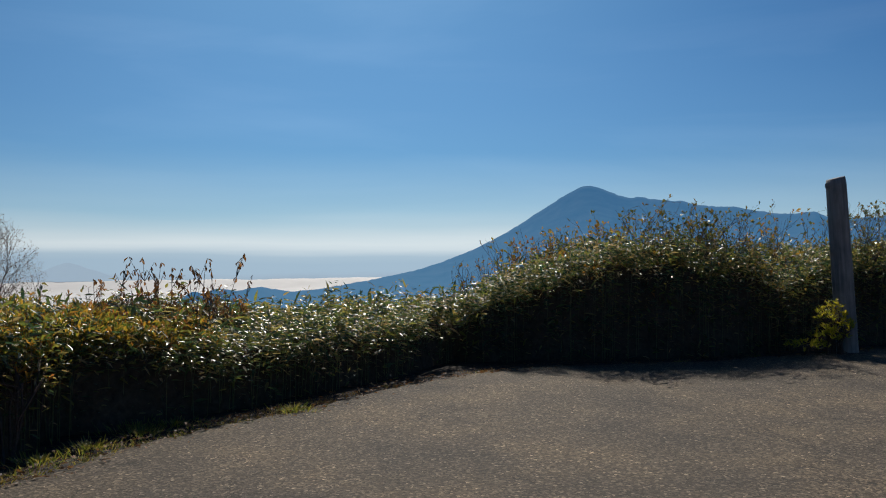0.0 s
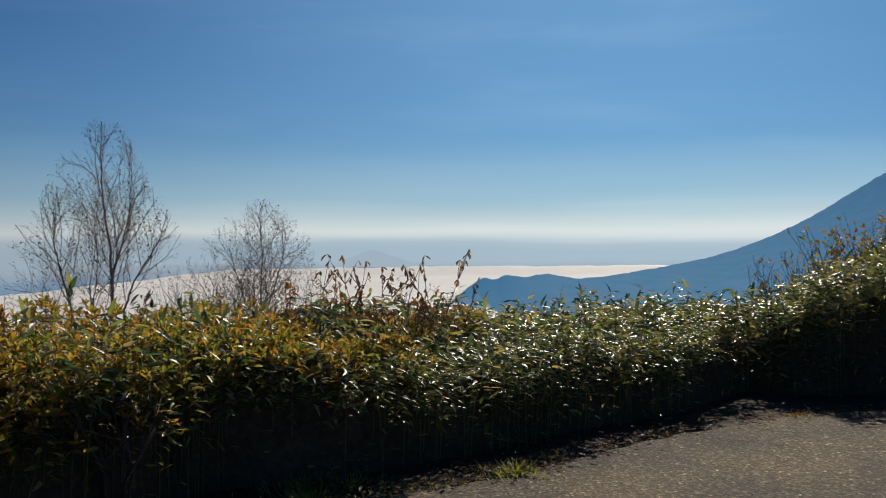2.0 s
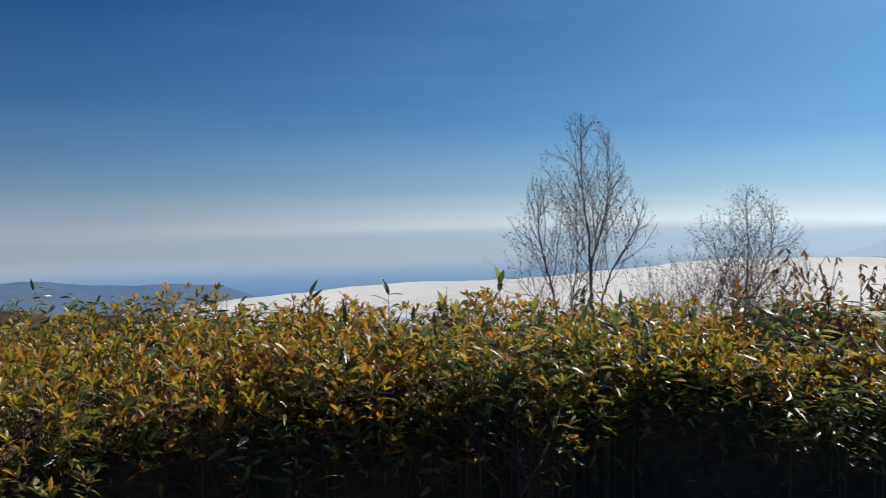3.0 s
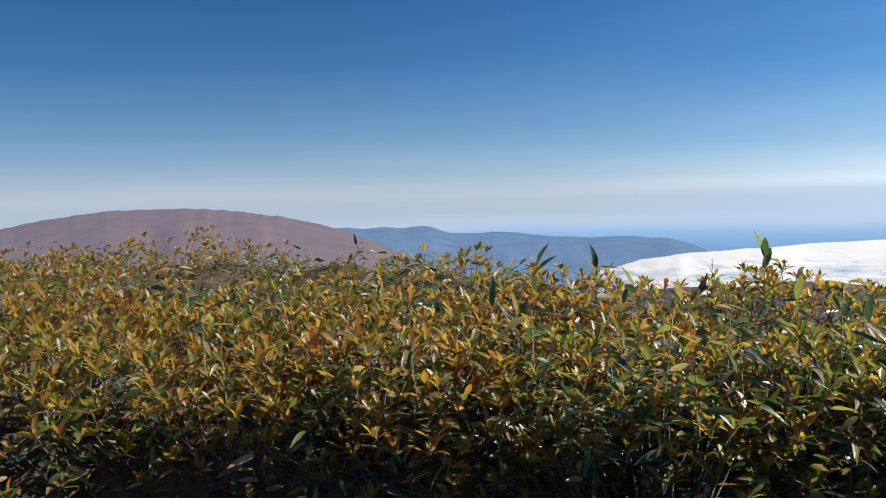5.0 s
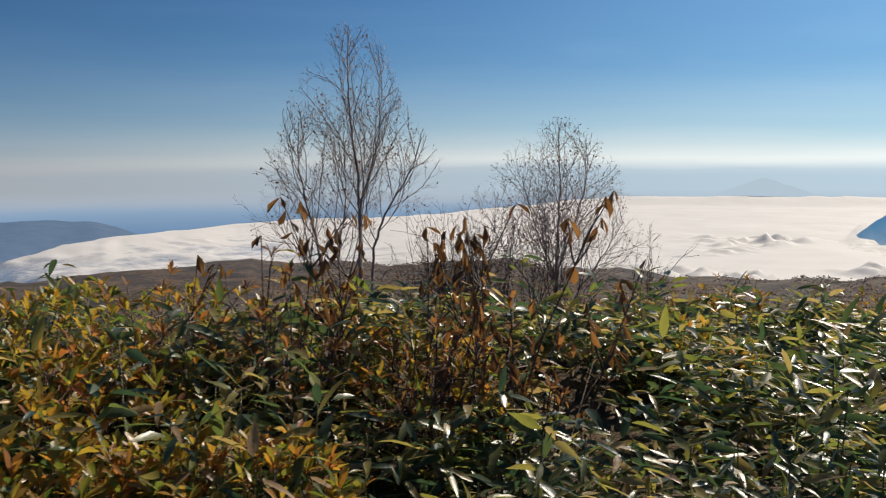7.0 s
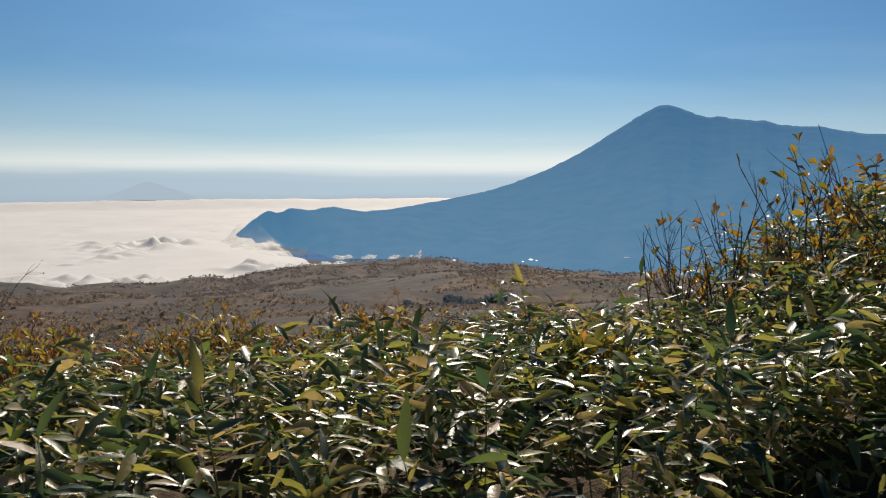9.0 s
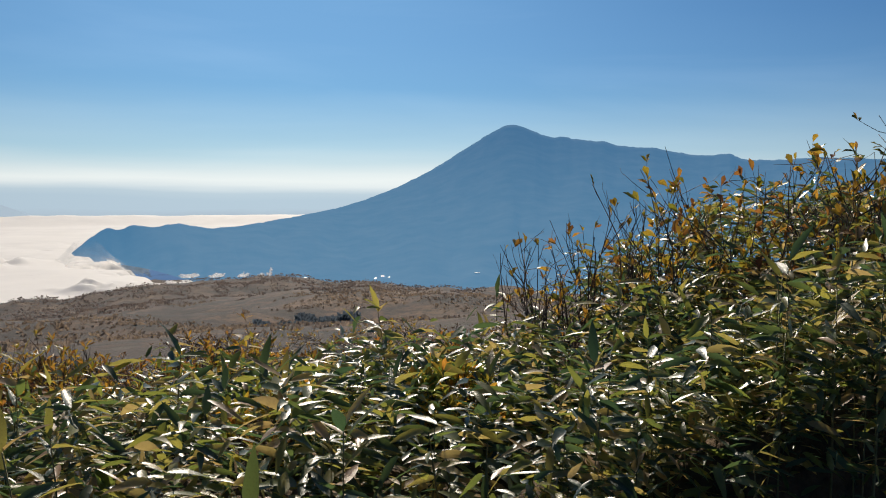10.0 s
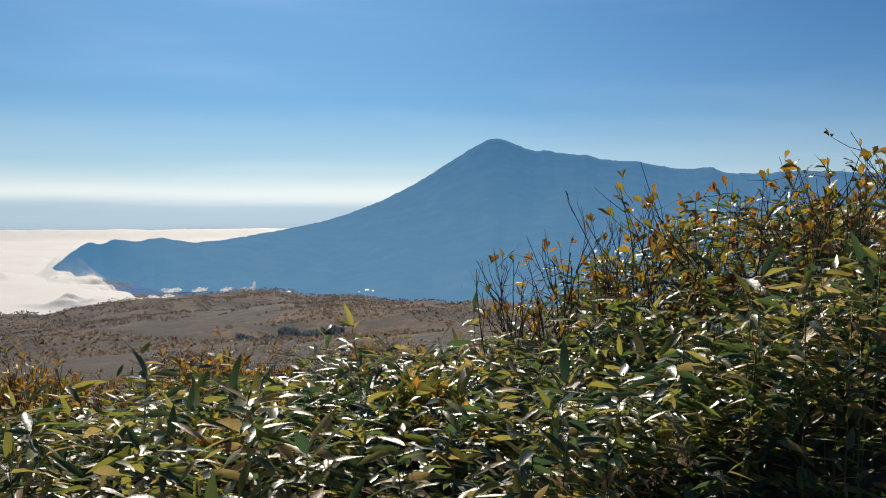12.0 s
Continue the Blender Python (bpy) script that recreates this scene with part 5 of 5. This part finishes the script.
for x, y, h, n in ((-10.6, 18.0, 2.4, 16), (-11.6, 20.0, 2.6, 16), (-10.9, 21.5, 2.5, 16), (-13.9, 18.2, 2.0, 12), (-11.0, 24.6, 2.2, 14), (-14.6, 22.2, 2.4, 14), (-9.6, 16.2, 2.0, 14), (-12.4, 20.0, 3.0, 24), (-12.0, 19.2, 2.7, 22), (-11.4, 20.8, 2.6, 20), (-13.3, 20.9, 2.6, 20)):
    brush(x, y, h, int(abs(x * 100)), n)


# ---------------------------------------------------------------- withered stalks
DEAD = []
for _k in range(5):
    _v, _s, _l = leaf_arrays(np.zeros((1, 3)), np.array([[0.3, 0.1, -1.0]]), np.array([1.0]), np.array([rng.uniform(0.34, 0.5)]), np.array([rng.uniform(0.0, 0.2)]), np.array([rng.uniform(-0.6, 0.6)]), OVAL, 0.45)
    DEAD.append(raw_mesh("dead_leaf", _v, _s, _l, M_RED if _k < 2 else M_DRY))


def stalk(x, y, top, seed, lean=(0.0, 0.0), arms=5):
    """A withered stem that forks upwards; curled leaves hang in pairs from the joints and tips."""
    r = np.random.default_rng(seed)
    g = float(ground_z(np.array([x]), np.array([y]))[0])
    root = new("withered_stalk")
    root.location = (x, y, g)
    tagged(root, "tall withered red-brown stalk with drooping dead leaves", "weed", "withered stalks in the thicket")
    h = top - g
    hang = []

    def shoot(name, p, way, length, radius, bend):
        pts, q, w = [np.array(p, float)], np.array(p, float), unit(np.array(way, float))
        for _ in range(6):
            w = unit(w + r.normal(0, 0.09, 3) + np.array([0, 0, bend]))
            q = q + w * length / 6
            pts.append(q.copy())
        tb = Tubes()
        tb.add(pts, np.linspace(radius, radius * 0.4, 7), 5)
        return pts, child(name, tb.mesh(name, M_TWIG), root)

    main, stem = shoot("stem", (0, 0, -0.02), (lean[0], lean[1], 1.0), h * (1 + 0.4 * (lean[0] ** 2 + lean[1] ** 2)), 0.0055, 0.02)
    hang += [(main[-k], stem) for k in (1, 1, 2, 2, 3)]
    for j in range(arms):
        i = int(r.integers(3, 6))
        a = r.uniform(0, 6.283)
        arm, twig = shoot("side_shoot", main[i], (math.cos(a) * 0.75, math.sin(a) * 0.75, 0.8), r.uniform(0.12, 0.34) * h * 0.6, 0.004, 0.10)
        hang += [(arm[-k], twig) for k in (1, 1, 2, 3)]
    for p, holder in hang:
        if r.random() < 0.85:
            ob = child("dead_leaf", DEAD[int(r.integers(len(DEAD)))], holder)
            L = r.uniform(0.042, 0.075)
            ob.matrix_basis = Matrix.Translation(p) @ Euler((r.normal(0, 0.35), r.normal(0, 0.35), r.uniform(0, 6.28))).to_matrix().to_4x4() @ Matrix.Diagonal((L, L, L, 1))


for k, (x, y, top, lx, ly, arms) in enumerate((
        (-2.46, 9.46, 1.50, 0.10, 0.03, 9), (-2.66, 9.46, 1.40, 0.08, 0.05, 8), (-2.86, 9.36, 1.48, 0.05, -0.05, 8), (-3.02, 9.30, 1.45, -0.08, 0.0, 8), (-3.18, 9.22, 1.38, -0.05, -0.08, 7),
        (-2.40, 9.70, 1.24, 0.12, 0.0, 6), (-3.34, 9.0, 1.28, -0.12, 0.0, 6), (-2.76, 9.60, 1.34, 0.0, 0.1, 7), (-3.62, 9.34, 1.36, 0.0, 0.0, 6), (-3.48, 8.72, 1.22, -0.1, 0.0, 5), (-3.10, 9.60, 1.30, 0.05, 0.1, 6), (-2.95, 9.15, 1.25, 0.0, 0.0, 6),
        (-5.25, 7.32, 1.15, 0.15, 0.1, 3), (-4.81, 7.98, 1.17, 0.2, 0.05, 3))):
    stalk(x, y, top, 100 + k, (lx, ly), arms)


# ---------------------------------------------------------------- timber post and rim plants
def timber_post(x, y):
    root = new("timber_post")
    root.location = (x, y, 0)
    root.rotation_euler = (0.0, radians(-4.2), radians(8))
    tagged(root, "thick weathered grey timber post at the rim", "post")
    bm = bmesh.new()
    seg, rings = 20, 26
    H = 2.50
    prev = None
    for i in range(rings + 1):
        z = -0.25 + (H + 0.25) * i / rings
        ring = []
        for j in range(seg):
            a = j * 2 * math.pi / seg
            r = 0.150 - 0.012 * z / H + 0.006 * math.sin(5 * a + 1.3) + 0.004 * math.sin(9 * a + z * 0.6)
            if i == rings:
                r -= 0.012
            ring.append(bm.verts.new((r * math.cos(a), r * math.sin(a), z + (0.02 * math.cos(a) if i == rings else 0))))
        if prev:
            for j in range(seg):
                bm.faces.new((prev[j], prev[(j + 1) % seg], ring[(j + 1) % seg], ring[j]))
        prev = ring
    bm.faces.new(prev)
    for fc in bm.faces:
        fc.smooth = True
    part("post", bm, M_POST, root)
    bm = bmesh.new()     # notch block left where a rail once sat
    bmesh.ops.create_cube(bm, size=1, matrix=Matrix.Translation((-0.135, 0, H - 0.10)) @ Matrix.Diagonal((0.035, 0.10, 0.08, 1)))
    bmesh.ops.bevel(bm, geom=bm.edges[:], offset=0.012, segments=2, affect="EDGES")
    part("side_block", bm, M_POST, root, "short worn block nailed below the top")


timber_post(5.82, 12.35)


def tuft(x, y, n, height, mat, label, name="grass_tuft", spread=0.12):
    root = new(name)
    root.location = (x, y, -0.02)
    tagged(root, label, "grass", "tufts along the rim")
    a = rng.uniform(0, 6.283, n)
    q = np.abs(rng.normal(0, spread, n))
    p = np.stack([np.cos(a) * q, np.sin(a) * q, np.zeros(n)], 1)
    w = np.stack([np.cos(a) * 0.6, np.sin(a) * 0.6, rng.uniform(0.5, 1.6, n)], 1)
    L = height * rng.uniform(0.5, 1.2, n)
    v, s, l = leaf_arrays(p, w, L, 0.004 + L * 0.045, rng.uniform(0.1, 0.7, n), rng.normal(0, 0.4, n), LONG, 0.2)
    tagged(child("turf", raw_mesh("turf", v, s, l, mat), root), kind="stuff")


RIM = inner_edge(0.1)
for p in RIM:
    if not (-4 < p[0] < 6.5 and 3.5 < p[1] < 13):
        continue
    dens = 1.0 if p[0] < -1.0 else 0.35 if p[0] < 0 else 0.22
    if rng.random() < dens:
        o = rng.normal(0, 0.08, 2)
        tuft(p[0] + o[0] - 0.06, p[1] + o[1] + 0.05, int(rng.integers(40, 90)), rng.uniform(0.025, 0.06), M_STRAW if rng.random() < 0.6 else M_GRASS, "low tuft of dry grass at the asphalt rim")
tuft(-1.38, 7.93, 260, 0.12, M_GRASS, "straw-coloured dried clump of weeds on the asphalt rim", "weed_clump", 0.10)
tuft(-2.58, 7.22, 240, 0.085, M_GRASS, "bright yellow grass at the asphalt rim", "grass_tuft", 0.16)
tuft(-2.45, 7.0, 220, 0.09, M_GRASS, "bright yellow grass at the asphalt rim", "grass_tuft", 0.14)
tuft(-2.85, 6.06, 220, 0.09, M_GRASS, "bright yellow grass at the asphalt rim", "grass_tuft", 0.14)
tuft(-2.3, 7.35, 140, 0.08, M_GRASS, "bright yellow grass at the asphalt rim", "grass_tuft", 0.14)
tuft(-2.64, 6.5, 260, 0.09, M_GRASS, "bright yellow grass at the asphalt rim", "grass_tuft", 0.16)
for x, y, r, top, tips in ((5.50, 12.12, 0.22, 0.72, 46), (5.58, 12.06, 0.24, 0.50, 50), (5.40, 12.02, 0.26, 0.34, 46), (5.05, 11.90, 0.30, 0.20, 40)):
    shrub(x, y, r, top, tips, M_SAPLING, "yellow-green sapling at the foot of the timber post", "saplings by the post", 0.0, 0.1, 0.075, "sapling", 0.0, 5)


def litter():
    """Fallen leaves and needles strewn along the rim."""
    n = 4200
    i = rng.integers(0, len(RIM), n)
    off = rng.normal(-0.02, 0.12, (n, 2))
    p = RIM[i] + off
    d = beyond(p[:, 0], p[:, 1])
    p3 = np.concatenate([p, np.where(d < 0, 0.006, 0.02)[:, None] + rng.uniform(0, 0.012, (n, 1))], 1)
    a = rng.uniform(0, 6.283, n)
    L = rng.uniform(0.02, 0.06, n)
    v, s, l = leaf_arrays(p3, np.stack([np.cos(a), np.sin(a), rng.uniform(-0.1, 0.35, n)], 1), L, L * rng.uniform(0.2, 0.45, n), rng.uniform(0, 0.2, n), rng.normal(0, 0.5, n), OVAL, 0.2)
    ob = new("leaf_litter", raw_mesh("leaf_litter", v, s, l, M_DRY))
    tagged(ob, "dry fallen leaves strewn along the asphalt rim", "litter", kind="stuff")


litter()


# ---------------------------------------------------------------- far scrub and houses
def far_scrub(name, n, az0, az1, r0, r1, size, mat, label, tall=0.4, patch=90.0, thin=-0.15, seed=77):
    """Thousands of small leafless crowns on the heath, each a few ragged fans of twigs."""
    a = np.radians(rng.uniform(az0, az1, n))
    r = np.sqrt(rng.uniform(r0 ** 2, r1 ** 2, n))
    X, Y = -np.sin(a) * r, 5 + np.cos(a) * r
    keep = fbm(X / patch, Y / patch, 4, seed) > thin
    X, Y, r = X[keep], Y[keep], r[keep]
    n = len(X)
    Z = ground_z(X, Y)
    m = 3
    sz = size * rng.uniform(0.5, 1.4, n)
    mid = np.repeat(np.stack([X, Y, Z], 1), m, 0)
    s3 = np.repeat(sz, m)[:, None]
    foot = mid + rng.normal(0, 0.45, (n * m, 3)) * s3 * np.array([1, 1, 0.0])
    a = rng.uniform(0, 6.283, n * m)
    half = np.stack([np.cos(a), np.sin(a), rng.normal(0, 0.3, n * m)], 1) * s3 * rng.uniform(0.25, 0.6, (n * m, 1))
    top = foot + np.stack([rng.normal(0, 0.35, n * m), rng.normal(0, 0.35, n * m), tall * rng.uniform(0.6, 1.5, n * m)], 1) * s3
    V = np.stack([foot - half + [0, 0, -0.2], foot + half + [0, 0, -0.2], top + half * 0.6, top - half * 0.5], 1)
    ob = new(name, raw_mesh(name, V.reshape(-1, 3), np.full(n * m, 4), np.arange(n * m * 4), mat, False))
    return tagged(ob, label, "scrub", kind="stuff")


def crown_material(name, stops, scale):
    """Leafless crowns: colour by stand and by crown, light sifting through the twigs."""
    m, n, l, bsdf = material(name)
    geo, mx = n.new("ShaderNodeNewGeometry"), n.new("ShaderNodeMath")
    mx.operation = "MULTIPLY_ADD"
    mx.inputs[1].default_value = 0.3
    l.new(geo.outputs["Random Per Island"], mx.inputs[0])
    l.new(noise_node(n, l, scale, 5, 0.6).outputs["Fac"], mx.inputs[2])
    col = ramp_node(n, stops)
    l.new(mx.outputs[0], col.inputs[0])
    l.new(col.outputs[0], bsdf.inputs["Base Color"])
    bsdf.inputs["Roughness"].default_value = 1.0
    bsdf.inputs["Specular IOR Level"].default_value = 0.1
    tr, mixs = n.new("ShaderNodeBsdfTranslucent"), n.new("ShaderNodeMixShader")
    l.new(col.outputs[0], tr.inputs["Color"])
    mixs.inputs[0].default_value = 0.55
    l.new(bsdf.outputs[0], mixs.inputs[1])
    l.new(tr.outputs[0], mixs.inputs[2])
    l.new(mixs.outputs[0], n["Material Output"].inputs["Surface"])
    return m


M_FARBUSH = crown_material("brown scrub crowns", [(0.45, (0.13, 0.112, 0.108)), (0.65, (0.19, 0.152, 0.135)), (0.85, (0.25, 0.19, 0.155))], 0.012)
M_HEATHBUSH = crown_material("rusty heath bushes", [(0.40, (0.16, 0.135, 0.12)), (0.62, (0.23, 0.178, 0.14)), (0.85, (0.32, 0.24, 0.165))], 0.03)
# the blue of the haze is put into the conifers' own colour
M_FARDARK = crown_material("haze-blue conifer crowns", [(0.4, (0.085, 0.11, 0.14)), (0.9, (0.115, 0.14, 0.16))], 0.05)
far_scrub("heath_scrub", 26000, -8, 52, 760, 1420, 1.7, M_FARBUSH, "brown leafless woods on the plateau's lip", 0.55, 120.0, -0.35)
far_scrub("heath_scrub", 14000, -10, 56, 330, 800, 1.6, M_HEATHBUSH, "brown leafless bushes scattered over the heath", 0.5, 70.0, -0.12, 33)
far_scrub("heath_scrub", 7000, -12, 62, 130, 360, 0.85, M_HEATHBUSH, "brown leafless bushes scattered over the heath", 0.6, 40.0, -0.05, 35)
far_scrub("conifer_grove", 2400, 0.6, 4.6, 420, 560, 2.2, M_FARDARK, "dark conifer grove on the brown plateau", 0.8, 14.0, -0.25)
far_scrub("conifer_grove", 1000, 4.9, 7.3, 430, 530, 2.0, M_FARDARK, "dark conifer grove on the brown plateau", 0.8, 14.0, -0.2)


def far_house(a, r, w, d, h):
    A = math.radians(a)
    x, y = -math.sin(A) * r, 5 + math.cos(A) * r
    z = float(volcano_z(np.array([float(a)]), np.array([float(r)]))[0])
    root = new("house")
    root.location = (x, y, z - 1)
    tagged(root, "tiny white building at the foot of the volcano", "house", "white buildings far below")
    bm = bmesh.new()
    bmesh.ops.create_cube(bm, size=1, matrix=Matrix.Translation((0, 0, h / 2)) @ Matrix.Diagonal((w, d, h, 1)))
    part("wall", bm, M_HOUSE, root)
    bm = bmesh.new()
    vs = [bm.verts.new(c) for c in ((-w * 0.55, -d * 0.55, h), (w * 0.55, -d * 0.55, h), (w * 0.55, d * 0.55, h), (-w * 0.55, d * 0.55, h), (-w * 0.55, 0, h * 1.5), (w * 0.55, 0, h * 1.5))]
    for q in ((0, 1, 5, 4), (2, 3, 4, 5), (0, 4, 3), (1, 2, 5), (0, 3, 2, 1)):
        bm.faces.new([vs[i] for i in q])
    part("roof", bm, M_ROOF, root)


# the last entry stands in for a pale clearing on the slope
for a, r, w in ((4.0, 2000, 12), (-0.6, 2000, 9), (-1.1, 2010, 14), (-1.5, 1990, 8), (-7.4, 1980, 22)):
    far_house(a, r, w * 0.5, 5, 1.7)


# ---------------------------------------------------------------- wisps at the edge of the cloud
# some glow is put into the steam to whiten it
M_WISP = distance_material("white steam", (0.80, 0.79, 0.78), (0.88, 0.87, 0.86), (0.2, 0.2, 0.2), 0.05)

_n, _l = M_WISP.node_tree.nodes, M_WISP.node_tree.links
_fray = ramp_node(_n, [(0.40, (0, 0, 0)), (0.62, (0.85, 0.85, 0.85))])
_l.new(noise_node(_n, _l, 0.16, 5, 0.6).outputs["Fac"], _fray.inputs[0])
_clear, _both = _n.new("ShaderNodeBsdfTransparent"), _n.new("ShaderNodeMixShader")
_l.new(_fray.outputs[0], _both.inputs[0])
_l.new(_clear.outputs[0], _both.inputs[1])
_l.new(_n["Principled BSDF"].outputs[0], _both.inputs[2])
_l.new(_both.outputs[0], _n["Material Output"].inputs["Surface"])


def wisp(a, r, w, h, seed):
    """A low lumpy puff of steam that leans with the wind."""
    A = math.radians(a)
    x, y = -math.sin(A) * r, 5 + math.cos(A) * r
    root = new("steam_puff")
    root.location = (x, y, 1.55 - r * math.tan(radians(5.98)))
    tagged(root, "thin white puff of steam rising beside the cloud", "cloud", "steam puffs at the cloud's edge")
    bm = bmesh.new()
    made = bmesh.ops.create_icosphere(bm, subdivisions=5, radius=1.0)
    off = Vector((seed * 3.1, seed * 1.7, 0))
    for v in made["verts"]:
        lobe = abs(noise.noise(v.co * 1.6 + off)) * 0.9 + abs(noise.noise(v.co * 4.1 + off)) * 0.4 + abs(noise.noise(v.co * 9.0 + off)) * 0.18
        k = 0.45 + lobe
        rise = (v.co.z + 1) / 2
        v.co = Vector((v.co.x * w * 0.55 * k * (1.15 - 0.6 * rise) + rise * w * 0.5, v.co.y * w * 0.4 * k, h * rise * k))
    for fc in bm.faces:
        fc.smooth = True
    part("puff", bm, M_WISP, root)


for k, (a, r, w, h) in enumerate(((6.4, 1640, 10, 17), (7.0, 1645, 15, 8), (8.2, 1650, 24, 9), (9.9, 1650, 30, 9), (11.6, 1650, 34, 10))):
    wisp(a, r, w, h, 40 + k)
